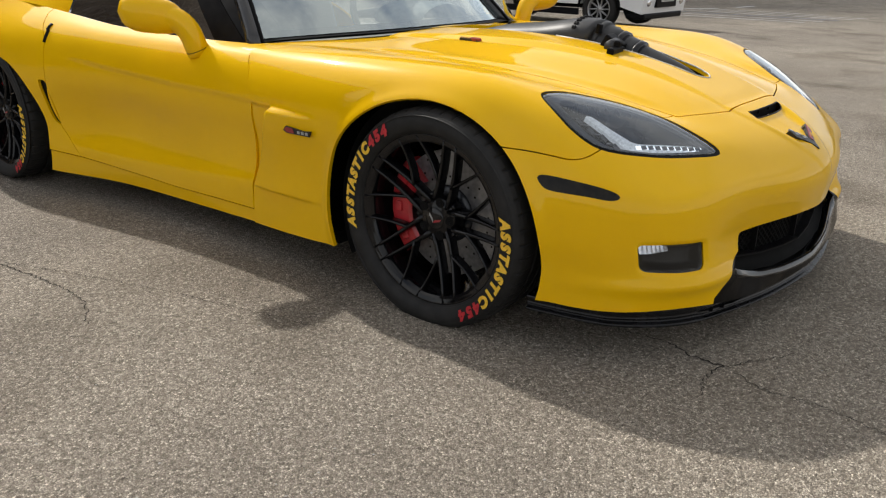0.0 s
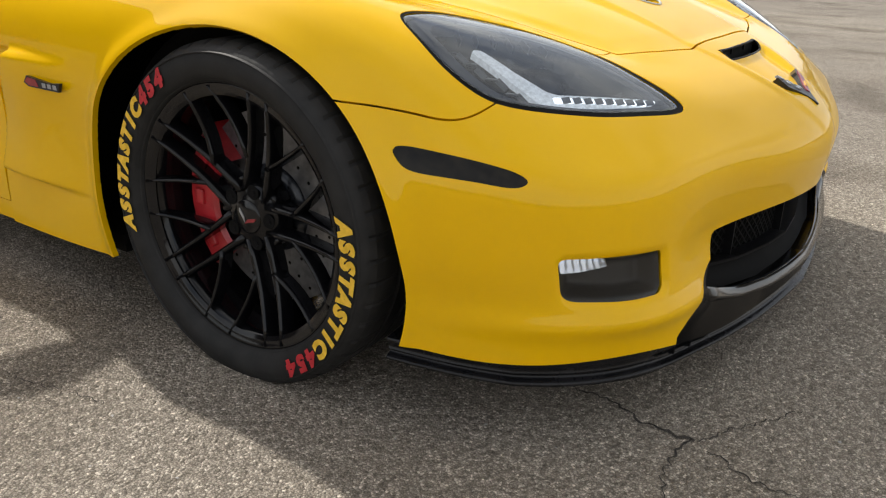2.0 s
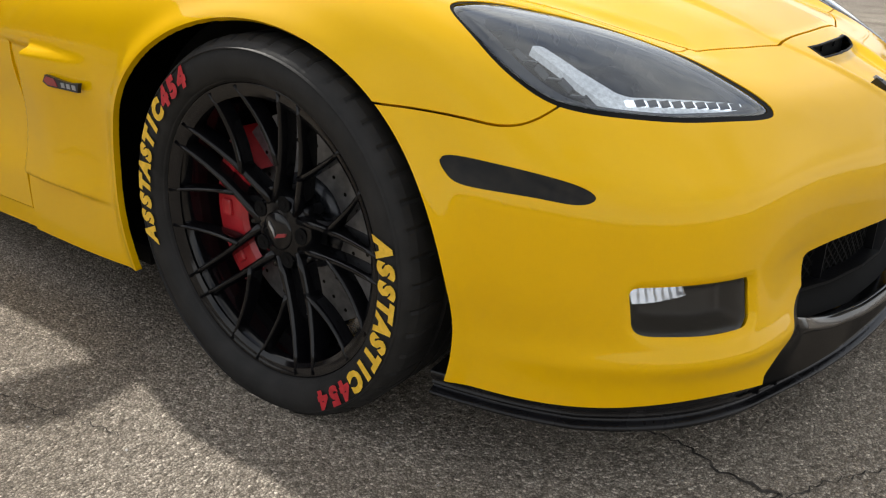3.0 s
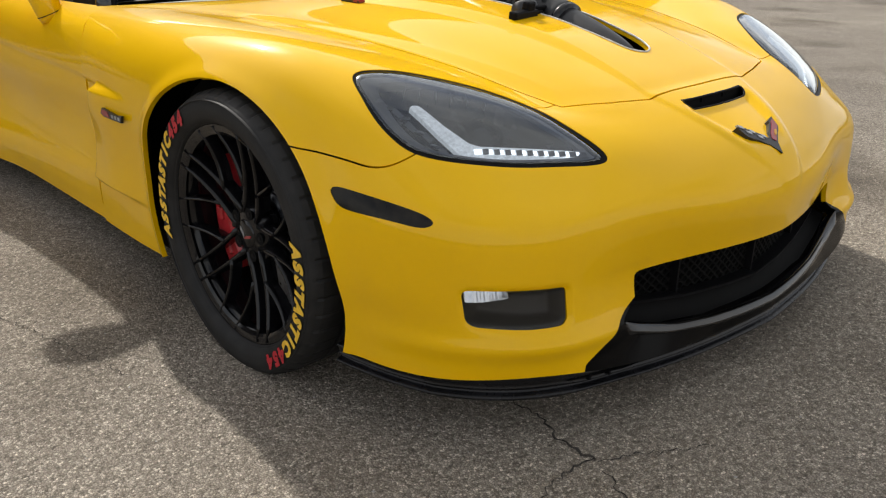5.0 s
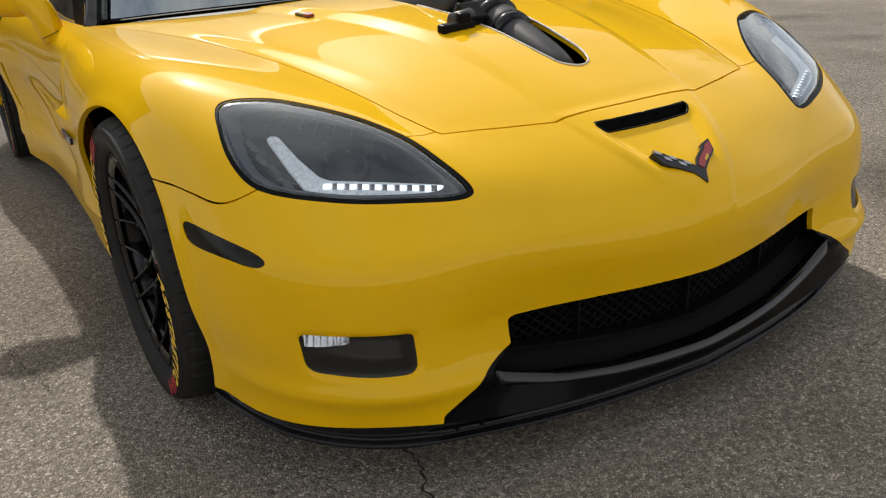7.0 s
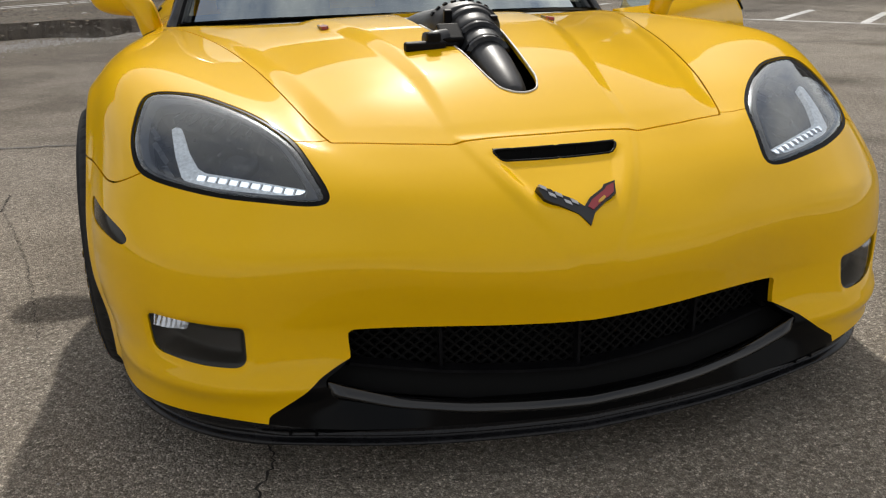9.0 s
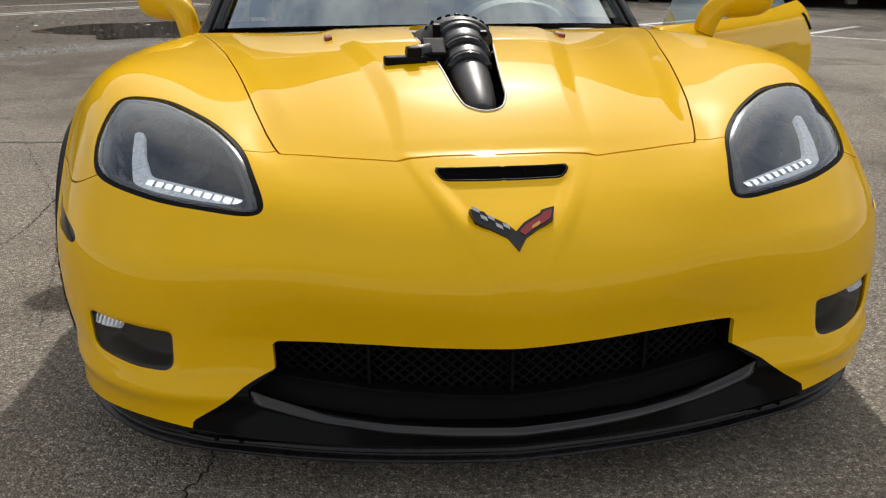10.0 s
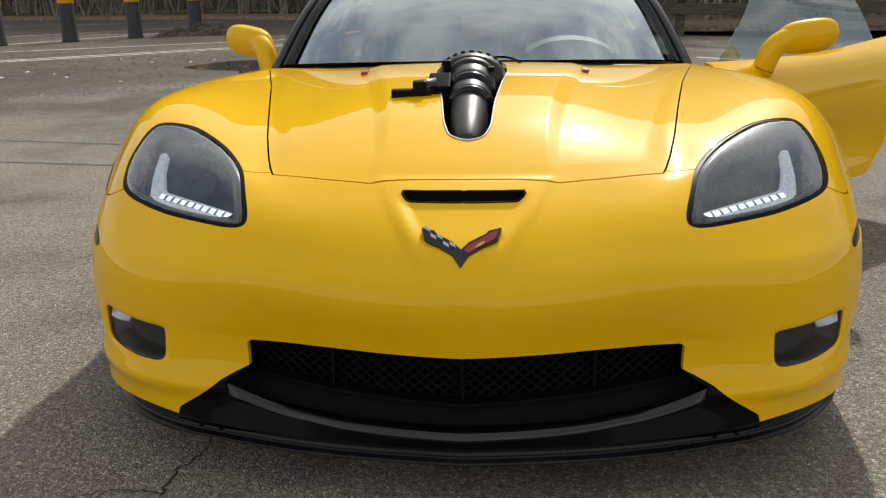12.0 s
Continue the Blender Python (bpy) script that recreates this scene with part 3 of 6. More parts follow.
SIDE_SKIRT = [(.905, .42, .13), (.895, .85, .115), (.885, 1.3, .10), (.89, 1.8, .08), (.93, 2.2, .058), (.95, 2.6, .06), (.93, 3.2, .12)]
SIDE_LOW = [(.912, .42, .25), (.895, .85, .235), (.89, 1.3, .20), (.895, 1.8, .18), (.94, 2.2, .17), (.96, 2.6, .17), (.94, 3.2, .2)]
SIDE_MID = [(.915, .42, .34), (.885, .85, .33), (.87, 1.3, .30), (.875, 1.8, .28), (.935, 2.2, .27), (.965, 2.6, .27), (.94, 3.2, .3)]
SIDE_COVE = [(.925, .42, .43), (.885, .85, .42), (.872, 1.3, .40), (.88, 1.8, .38), (.945, 2.2, .37), (.97, 2.6, .37), (.93, 3.2, .4)]
SIDE_WAIST = [(.932, .42, .51), (.90, .85, .51), (.895, 1.3, .49), (.91, 1.8, .48), (.955, 2.2, .47), (.97, 2.6, .47), (.9, 3.2, .5)]
SIDE_SHOULDER = [(.92, .42, .63), (.888, .85, .612), (.89, 1.3, .58), (.91, 1.8, .57), (.945, 2.2, .57), (.955, 2.6, .58), (.86, 3.2, .6)]
SIDE_TOP = [(.85, .42, .715), (.85, .85, .685), (.86, 1.3, .66), (.88, 1.8, .66), (.905, 2.2, .67), (.91, 2.6, .68), (.8, 3.2, .7)]
SIDE_BELT = [(.715, .57, .725), (.775, .89, .715), (.80, 1.3, .71), (.80, 1.8, .72), (.80, 2.2, .75), (.79, 2.6, .77), (.65, 3.2, .76)]
SIDE = [SIDE_SKIRT, SIDE_LOW, SIDE_MID, SIDE_COVE, SIDE_WAIST, SIDE_SHOULDER, SIDE_TOP, SIDE_BELT]

SIDE_U = [0, .43, .88, 1.38, 1.78, 2.18, 2.78]
side = skin(SIDE, SIDE_U, V_KNOTS[:8], 261, 121, False)
side = grid_sheet(side)
sv = side[0]
sy, sz = sv[:, 1].copy(), sv[:, 2].copy()
crest = np.interp(sy, [.8, 1.27, 1.62, 1.92], [.555, .558, .571, .587])
sv[:, 0] -= .008 * smooth((crest - sz) / .022) * np.exp(-np.maximum(crest - sz, 0) / .13) * smooth((2.02 - sy) / .25)
toe = np.interp(sy, [.8, 1.35, 1.82], [.30, .273, .249])
sv[:, 0] += .010 * np.exp(-np.maximum(toe - sz, 0) / .06) * smooth((toe - sz) / .06) * smooth((2.1 - sy) / .3)
side = (sv * (-1, 1, 1), side[1])
side = side if normals_of(*side)[len(sv) // 3, 0] < 0 else (side[0], side[1][:, ::-1])
REAR_ARCH, REAR_R = (2.51, .205), .335
_, side = split(side, side[0][:, 1] - door_line(side[0][:, 2]) - GAP)
_, side = split(side, np.hypot(side[0][:, 1] - REAR_ARCH[0], side[0][:, 2] - REAR_ARCH[1]) - REAR_R)
DOOR_END = np.array([(2.26, .80), (2.235, .735), (2.12, .637), (2.11, .551), (2.114, .431), (2.083, .277), (1.959, .164), (1.95, .152)])
SILL = np.array([(2.25, .155), (2.19, .158), (1.959, .158), (1.69, .15), (1.3, .150), (1.11, .156), (.80, .165), (.6, .166)])
yz = side[0][:, 1:]
rocker, upper = split(side, np.interp(yz[:, 0], SILL[::-1, 0], SILL[::-1, 1]) * -1 + yz[:, 1] + .003)
upper = split(upper, upper[0][:, 2] - np.interp(upper[0][:, 1], SILL[::-1, 0], SILL[::-1, 1]) - .003)[1]
zd = DOOR_END[::-1]
door_sheet, quarter = split(upper, upper[0][:, 1] - np.interp(upper[0][:, 2], zd[:, 1], zd[:, 0]) + GAP)
quarter = split(quarter, quarter[0][:, 1] - np.interp(quarter[0][:, 2], zd[:, 1], zd[:, 0]) - GAP)[1]
SIDE_VENT = loop([(2.165, .468), (2.14, .472), (2.117, .465), (2.122, .388), (2.10, .31), (2.082, .28), (2.115, .292), (2.14, .33), (2.156, .40)], 50)
vent_piece, quarter = split(quarter, inside_dist(quarter[0][:, 1:], SIDE_VENT))


def flipped(sheet):
    return sheet[0] * (-1, 1, 1), sheet[1][:, ::-1]


for turn in (lambda s: s, flipped):
    r = turn(rocker)
    panel("rocker_panel", (r[0] - normals_of(*r) * .006, r[1]), YELLOW, car, .05)
    panel("rear_fender", turn(quarter), YELLOW, car)
    v = turn(vent_piece)
    link_mesh("side_vent", v[0] - normals_of(*v) * .015, v[1], BLACK_SATIN, car, "black side air inlet")

# the right door is shut, the left one stands wide open about its front hinge
HINGE, OPEN = Vector((.86, .83, 0)), radians(-48)
door_right = panel("door", door_sheet, YELLOW, car, .05)
open_turn = Matrix.Translation(HINGE) @ Matrix.Rotation(OPEN, 4, "Z") @ Matrix.Translation(-HINGE)
door_left = panel("door", flipped(door_sheet), YELLOW, car, .10, label="yellow door standing wide open")
door_left.matrix_basis = open_turn
inner = flipped(door_sheet)
link_mesh("door_trim", inner[0] - normals_of(*inner) * .095, inner[1][:, ::-1], BLACK_SATIN, door_left, "dark inner door trim")
# ---- lamps, mouth, wheels and fittings of the car ----


def clear(name, tint, rough=0.02, ior=1.45, gain=1.0, film=(1, 1, 1), least=0.0):
    """Thin glass: clear with a tint, glossy by its angle."""
    m = bpy.data.materials.new(name)
    m.use_nodes = True
    n, l = m.node_tree.nodes, m.node_tree.links
    n.clear()
    out, mix, tr, gl, fr, mu = (n.new("ShaderNodeOutputMaterial"), n.new("ShaderNodeMixShader"), n.new("ShaderNodeBsdfTransparent"),
                                n.new("ShaderNodeBsdfGlossy"), n.new("ShaderNodeFresnel"), n.new("ShaderNodeMath"))
    tr.inputs["Color"].default_value = (*tint, 1)
    gl.inputs["Roughness"].default_value = rough
    gl.inputs["Color"].default_value = (*film, 1)
    fr.inputs["IOR"].default_value = ior
    mu.operation, mu.use_clamp = "MULTIPLY_ADD", True
    mu.inputs[1].default_value, mu.inputs[2].default_value = gain, least
    l.new(fr.outputs["Fac"], mu.inputs[0])
    l.new(mu.outputs["Value"], mix.inputs["Fac"])
    l.new(tr.outputs["BSDF"], mix.inputs[1])
    l.new(gl.outputs["BSDF"], mix.inputs[2])
    l.new(mix.outputs["Shader"], out.inputs["Surface"])
    return m


def glowing(name, colour, strength):
    m = material(name, colour, 0.3)
    b = m.node_tree.nodes["Principled BSDF"]
    b.inputs["Emission Color"].default_value = (*colour, 1)
    b.inputs["Emission Strength"].default_value = strength
    return m


LENS = clear("lamp_lens", (0.86, 0.89, 0.92), 0.02, 1.5, 2.0, (0.93, 0.97, 1.0))
SCREEN = clear("windscreen_glass", (0.74, 0.84, 0.82), 0.02, 1.52, 0.8, (0.88, 0.98, 1.0), 0.42)
DARK_GLASS = clear("dark_side_glass", (0.015, 0.017, 0.017), 0.02, 1.52, 0.8)
SIDE_GLASS = clear("side_window_glass", (0.42, 0.52, 0.51), 0.02, 1.52, 1.0, (0.9, 1, 1), 0.08)
FOG_LENS = clear("fog_lens", (0.88, 0.89, 0.90), 0.03, 1.45, 0.8)
FOG_GREY = textured(material("fog_housing", (0.012, 0.012, 0.0125), 0.5), 30, [(0.014, 0.0135, 0.012), (0.026, 0.025, 0.022)], (0.35, 0.6))
LAMP_GREY = textured(material("lamp_housing_grey", (0.13, 0.136, 0.15), 0.3), 18, [(0.095, 0.10, 0.112), (0.16, 0.167, 0.182)], (0.2, 0.4))
LAMP_DARK = textured(material("lamp_reflector_dark", (0.02, 0.022, 0.027), 0.22, 0.3), 25, [(0.012, 0.0135, 0.017), (0.032, 0.035, 0.042)], (0.15, 0.35))
LED_WHITE = textured(glowing("led_white", (0.64, 0.68, 0.72), 0.32), 130, [(0.36, 0.39, 0.42), (0.82, 0.85, 0.88)], None, 0.9, fine=170, dist=0.004)
LED_LIT = glowing("led_lit", (0.90, 0.95, 1.0), 1.1)
LAMP_WHITE = material("silvered_reflector", (0.90, 0.91, 0.93), 0.22, 0.75)
CHROME = material("chrome", (0.75, 0.76, 0.78), 0.12, 1.0)
RED = textured(material("red_paint", (0.32, 0.012, 0.018), 0.35, 0, 0.3), 40, [(0.36, 0.012, 0.018), (0.50, 0.020, 0.028)], (0.3, 0.45))
RED_BADGE = material("red_badge", (0.28, 0.014, 0.022), 0.3, 0, 0.4)
BADGE_DARK = material("badge_graphite", (0.03, 0.031, 0.035), 0.3, 0.5)
SILVER = material("badge_silver", (0.45, 0.46, 0.48), 0.35, 0.6)
GOLD = material("badge_gold", (0.62, 0.36, 0.06), 0.35, 0.4)
STEEL = textured(material("brake_steel", (0.3, 0.3, 0.31), 0.38, 0.9), 60, [(0.2, 0.2, 0.21), (0.34, 0.34, 0.35)], (0.3, 0.5))
WHEEL_BLACK = textured(material("wheel_black", (0.005, 0.005, 0.006), 0.1, 0, 0.12, 0.28), 35, [(0.003, 0.003, 0.004), (0.007, 0.007, 0.008)], (0.07, 0.14))
TEXT_YELLOW = textured(material("letter_yellow", (0.78, 0.45, 0.02), 0.6), 90, [(0.70, 0.42, 0.02), (0.92, 0.57, 0.05)])
TEXT_RED = textured(material("letter_red", (0.5, 0.02, 0.03), 0.6), 90, [(0.36, 0.012, 0.02), (0.55, 0.025, 0.035)])
HOSE = textured(material("intake_black", (0.018, 0.019, 0.021), 0.3), 22, [(0.012, 0.0125, 0.014), (0.026, 0.027, 0.03)], (0.34, 0.52), 0.12)

for s in by_side(lamp_sheet):
    d = inside_dist(on_lamp(s[0]), lamp_poly)
    gasket = lambda z: np.interp(z, [.55, .60, .66], [.0095, .0065, .0042])
    lens, bezel = split(s, d + gasket(s[0][:, 2]))
    N = normals_of(*lens)
    dl = -inside_dist(on_lamp(lens[0]), lamp_poly) - gasket(lens[0][:, 2])
    bowl = lens[0] - N * (.004 + .05 * smooth(dl / .05))[:, None]
    lamp = link_mesh("headlight", bowl, lens[1], LAMP_DARK, car, "clear headlight with dark housing and a white LED strip")
    link_mesh("gasket", bezel[0] - normals_of(*bezel) * .0015, bezel[1], BLACK_SATIN, lamp, "black rubber gasket")
    link_mesh("lens", lens[0] + N * (.0015 - .0045 * (1 - np.clip(dl / .014, 0, 1)) ** 2)[:, None], lens[1], LENS, lamp, "clear polycarbonate lens")
    # inner frame, a grey step behind the lens
    frame_sheet = split(lens, -inside_dist(on_lamp(lens[0]), loop((np.array(LAMP) @ LAMP_AX - (np.array(LAMP) @ LAMP_AX).mean(0)) * .80 + (np.array(LAMP) @ LAMP_AX).mean(0), 100)))[0]
    fn = normals_of(*frame_sheet)
    panel("reflector_frame", (frame_sheet[0] - fn * .009, frame_sheet[1]), LAMP_GREY, lamp, .02, label="grey inner lamp frame")
    LED = [(.714, -.368, .640), (.694, -.380, .639), (.685, -.443, .608), (.668, -.493, .581), (.655, -.508, .576), (.480, -.604, .556), (.468, -.618, .548), (.494, -.618, .542), (.675, -.523, .557), (.700, -.497, .566), (.709, -.449, .596)]
    led_poly = rounded(np.array(LED) @ LAMP_AX, .006, 3)
    strip = split(lens, inside_dist(on_lamp(lens[0]), led_poly))[0]
    sn = normals_of(*strip)
    panel("led_strip", (strip[0] - sn * .014, strip[1]), LED_WHITE, lamp, .012, label="white LED running light strip")
    side_sign = -1 if s[0][:, 0].mean() < 0 else 1
    row = [np.array((.487, -.611, .551)) * (1 - t) + np.array((.668, -.512, .569)) * t for t in np.linspace(0.02, .98, 10)]
    for q in row:
        i = np.argmin(np.linalg.norm(on_lamp(lens[0]) - q @ LAMP_AX, axis=1))
        c, nn = Vector(q * (side_sign, 1, 1) - N[i] * .013), Vector(N[i])
        tx = Vector((.181 * side_sign, .099, .018))
        tx = (tx - nn * tx.dot(nn)).normalized()
        seat = Matrix.Translation(c) @ Matrix((tx, nn.cross(tx), nn)).transposed().to_4x4()
        bm = bmesh.new()
        box(bm, -.0076, -.0056, -.002, .0076, .0056, .002, .0014)
        bm.transform(seat)
        part("led", bm, LED_LIT, lamp)
        # slanted blind added between two cells to hide the glow sideways, open towards the front
        v = Vector((-.11 * side_sign, -.96, .25)).normalized()
        w = nn.cross(tx).normalized()
        bm = bmesh.new()
        bmesh.ops.create_cube(bm, size=1, matrix=Matrix.Translation(c + tx * (-.0101) + v * .0055) @ Matrix((w, v, w.cross(v).normalized())).transposed().to_4x4() @ Matrix.Diagonal((.0125, .016, .0011, 1)))
        part("led_blind", bm, LAMP_GREY, lamp)
    # projector behind the strip
    i = np.argmin(np.linalg.norm(on_lamp(lens[0]) - np.array((.60, -.47, .60)) @ LAMP_AX, axis=1))
    v, f = lathe([(-.03, .048), (0, .045), (.004, .040), (.002, .036), (.010, .030), (.016, .018), (.018, 0.0005)], 32, "z")
    pj = link_mesh("projector", v, f, LAMP_DARK, lamp, "dark projector lens")
    pj.matrix_basis = Matrix.Translation(lens[0][i] - N[i] * .046) @ Vector(N[i]).to_track_quat("Z", "Y").to_matrix().to_4x4()
    # small facets along the outer side
    for k, t in enumerate(np.linspace(0, 1, 9)):
        a = np.array((.752, -.335, .640)) * (1 - t) + np.array((.722, -.478, .566)) * t
        i = np.argmin(np.linalg.norm(on_lamp(lens[0]) - a @ LAMP_AX, axis=1))
        bm = bmesh.new()
        bmesh.ops.create_cube(bm, size=1, matrix=Matrix.Translation(lens[0][i] - N[i] * .011) @ Vector(N[i]).to_track_quat("Z", "Y").to_matrix().to_4x4()
                              @ Matrix.Rotation(.6 * (-1) ** k, 4, "X") @ Matrix.Rotation(.8 * side_sign, 4, "Z") @ Matrix.Diagonal((.022, .010, .002, 1)))
        part("facet", bm, LAMP_GREY, lamp)
    # thin fins across the upper inside
    for t in np.linspace(.15, .85, 6):
        a = np.array((.722, -.315, .655)) * (1 - t) + np.array((.535, -.44, .632)) * t
        i = np.argmin(np.linalg.norm(on_lamp(lens[0]) - a @ LAMP_AX, axis=1))
        bm = bmesh.new()
        bmesh.ops.create_cube(bm, size=1, matrix=Matrix.Translation(lens[0][i] - N[i] * .017) @ Vector(N[i]).to_track_quat("Z", "Y").to_matrix().to_4x4()
                              @ Matrix.Rotation(.5 * side_sign, 4, "Z") @ Matrix.Diagonal((.0015, .038, .012, 1)))
        part("fin", bm, LAMP_GREY, lamp)

for s in by_side(marker_sheet):
    n = normals_of(*s)
    panel("side_marker", (s[0] - n * .002, s[1]), MARKER_BLACK, car, .01, label="smoked black side marker lamp")

for s in by_side(fog_sheet):
    n = normals_of(*s)
    sx = np.sign(s[0][:, 0].mean())
    d = -inside_dist(np.c_[np.abs(s[0][:, 0]), s[0][:, 2]], FOG)
    fog = link_mesh("fog_lamp", s[0] - n * (.006 + .035 * smooth(d / .02))[:, None], s[1], FOG_GREY, car, "smoked fog lamp sunk in the bumper")
    link_mesh("lens", s[0] - n * .003, s[1], FOG_LENS, fog)
    # one bright fluted reflector along the top, deepest at the outer end
    flat = np.c_[np.abs(s[0][:, 0]), s[0][:, 2]]
    rows = []
    for u in np.linspace(0, 1, 40):
        row = []
        for t in np.linspace(0, 1, 6):
            at = np.array((.776 - .064 * u, .333 - .003 * u - (.019 - .010 * u ** 2) * t))
            w = 1 / (np.hypot(*(flat - at).T) + .002) ** 4
            p, q = (s[0] * w[:, None]).sum(0) / w.sum(), (n * w[:, None]).sum(0) / w.sum()
            row.append(p - q * (.0115 - .0078 * t + .0009 * math.sin(u * 44)))
        rows.append(row)
    link_mesh("reflector", *grid_sheet(np.array(rows)), LAMP_WHITE, fog, "bright fluted reflector strip")

# mouth: mesh grille behind a frame, gloss black scoop below, dark inside


def mouth_y(x):
    return np.interp(np.abs(x), [0, .12, .235, .36, .47, .50], [-.803, -.795, -.775, -.748, -.72, -.71])


grille = new("grille")
grille.parent = car
bars_v, bars_f = [], []


def bar(x0, z0, x1, z1, w, back, deep):
    """A straight bar over the mouth's curve, as a bent strip with depth."""
    n = max(2, int(abs(x1 - x0) / .03) + 1)
    o = len(bars_v)
    dx, dz = x1 - x0, z1 - z0
    ln = math.hypot(dx, dz)
    px, pz = -dz / ln * w / 2, dx / ln * w / 2
    for i in range(n + 1):
        t = i / n
        x, z = x0 + dx * t, z0 + dz * t
        y = float(mouth_y(x)) + back
        for sgn, yy in ((1, y), (-1, y), (-1, y + deep), (1, y + deep)):
            bars_v.append((x + sgn * px, yy, z + sgn * pz))
    for i in range(n):
        for k in range(4):
            a, b = o + i * 4 + k, o + i * 4 + (k + 1) % 4
            bars_f.append((a, b, b + 4, a + 4))


LOW, HIGH, HALF = .201, .335, .43
step = .0245
for k in range(-22, 23):
    for way in (1, -1):
        x0, z0, x1, z1 = k * step, LOW, k * step + way * (HIGH - LOW) * 1.15, HIGH
        lo, hi = sorted((x0, x1))
        if hi < -HALF or lo > HALF:
            continue
        for _ in range(2):
            if abs(x0) > HALF:
                c = math.copysign(HALF, x0)
                z0 = z0 + (z1 - z0) * (c - x0) / (x1 - x0)
                x0 = c
            x0, z0, x1, z1 = x1, z1, x0, z0
        if abs(z1 - z0) > .01:
            bar(x0, z0, x1, z1, .0042, .064, .006)
link_mesh("grille_mesh", bars_v, bars_f, DARK, grille, "black diamond mesh", smooth=False)
bars_v, bars_f = [], []
for x in (-.262, 0, .262):
    bar(x, LOW - .004, x + 1e-4, HIGH, .006, .048, .02)
bar(-.43, .234, -.26, .213, .006, .034, .03)
bar(-.26, .213, 0, .199, .006, .034, .03)
bar(0, .199, .26, .213, .006, .034, .03)
bar(.26, .213, .43, .234, .006, .034, .03)
link_mesh("grille_frame", bars_v, bars_f, BLACK_SATIN, grille, smooth=False)
LIP_LINE = ([0, .12, .23, .33, .40, .45, .478], [.166, .170, .176, .187, .197, .208, .219])
xs = np.linspace(-.477, .477, 65)
lipz = np.interp(np.abs(xs), *LIP_LINE)
barz = np.interp(np.abs(xs), [0, .26, .445, .48], [.195, .209, .232, .234])
rows = []
for t in np.linspace(0, 1, 9):
    rows.append(np.c_[xs, mouth_y(xs) + .008 + .040 * t, lipz + (barz - lipz) * t ** 2 - .005])
link_mesh("scoop_floor", *grid_sheet(np.stack(rows, 1)), DARK, grille, "black scoop below the mesh")
wall = [np.c_[xs, mouth_y(xs) + .16, np.full(len(xs), z)] for z in (.15, .40)] + [np.c_[xs, mouth_y(xs) + .02, np.full(len(xs), .40)]]
link_mesh("cavity", *grid_sheet(np.stack(wall, 1)), DARK, grille, "dark duct behind the mesh")
for sx in (-1, 1):
    bm = bmesh.new()
    box(bm, min(sx * .440, sx * .468), -.682, .232, max(sx * .440, sx * .468), -.50, .40)
    part("duct_side", bm, DARK, grille)
for x, z, r in ((-.285, .285, .028), (.03, .285, .02)):
    v, f = lathe([(0, .001), (0, r), (.012, r * .9), (.014, r * .4), (.02, .001)], 20, "y")
    h = link_mesh("horn", v, f, STEEL, grille, "dull metal horn behind the mesh")
    h.location = (x, float(mouth_y(x)) + .11, z)
for x0 in np.linspace(.09, .24, 5):
    bm = bmesh.new()
    box(bm, x0 - .012, -.69, .295, x0 + .012, -.685, .305, .002)
    part("cooler_label", bm, RED_BADGE, grille)

# rolled bright edge of the lip under the scoop
lv = lip_sheet[0]
edge_pts = []
for x in np.linspace(-.476, .476, 60):
    z = float(np.interp(abs(x), *LIP_LINE))
    edge_pts.append(lv[np.argmin((lv[:, 0] - x) ** 2 + (lv[:, 2] - z) ** 2)] + (0, .004, -.003))
edge_pts = curve(edge_pts[::3] + [edge_pts[-1]], 60)
roll = []
for dy, dz in ((-.0020, -.0450), (-.0100, -.0360), (-.0185, -.0240), (-.0200, -.0205), (-.0185, -.0170), (-.0140, -.0100), (-.0090, -.0030), (-.0050, .0010), (.0020, .0030), (.0100, .0015), (.0200, -.0060), (.0300, -.0200)):
    wide = .62 + .14 * smooth((np.abs(edge_pts[:, 0]) - .30) / .17)
    rise = .001 + .011 * smooth((np.abs(edge_pts[:, 0]) - .33) / .14)
    fade = smooth((.484 - np.abs(edge_pts[:, 0])) / .03) if dy < .001 else 1
    roll.append(edge_pts + np.c_[0 * wide, dy * wide * fade, dz * wide + rise])
link_mesh("lip_edge", *grid_sheet(np.stack(roll, 1)), LIP_GLOSS, lower_lip, "glossy rolled edge")

# nose slot: dark pocket with thin ribs
bm = bmesh.new()
box(bm, -.124, -.598, .562, .124, -.55, .5935)
pocket = part("nose_slot", bm, DARK, car, "black slot in the nose")
fv, fe = front[0], border(front[1])
ring = {}
for a, b in fe:
    if -.75 < fv[a][1] < -.5 and .56 < fv[a][2] < .598 and abs(fv[a][0]) < .14 and fv[b][1] < -.5 and inside_dist(np.array([(abs(fv[a][0]), min(fv[a][2] + .005, .5925))]), VENT)[0] < .006:
        ring[int(a)] = int(b)
start = next(iter(ring))
chain, k = [], start
while k in ring and len(chain) < 2000:
    chain.append(fv[k] + (0, .0015, -.0005))
    k = ring.pop(k)
if len(chain) > 20:
    v, f = tube(chain[::2] + [chain[0]], .0028, 6, False)
    link_mesh("slot_frame", v, f, BLACK_SATIN, pocket, "thin black frame of the slot")
for x in (-.045, .045):
    bm = bmesh.new()
    box(bm, x - .0012, -.602, .578, x + .0012, -.59, .592)
    part("rib", bm, BLACK_SATIN, pocket)

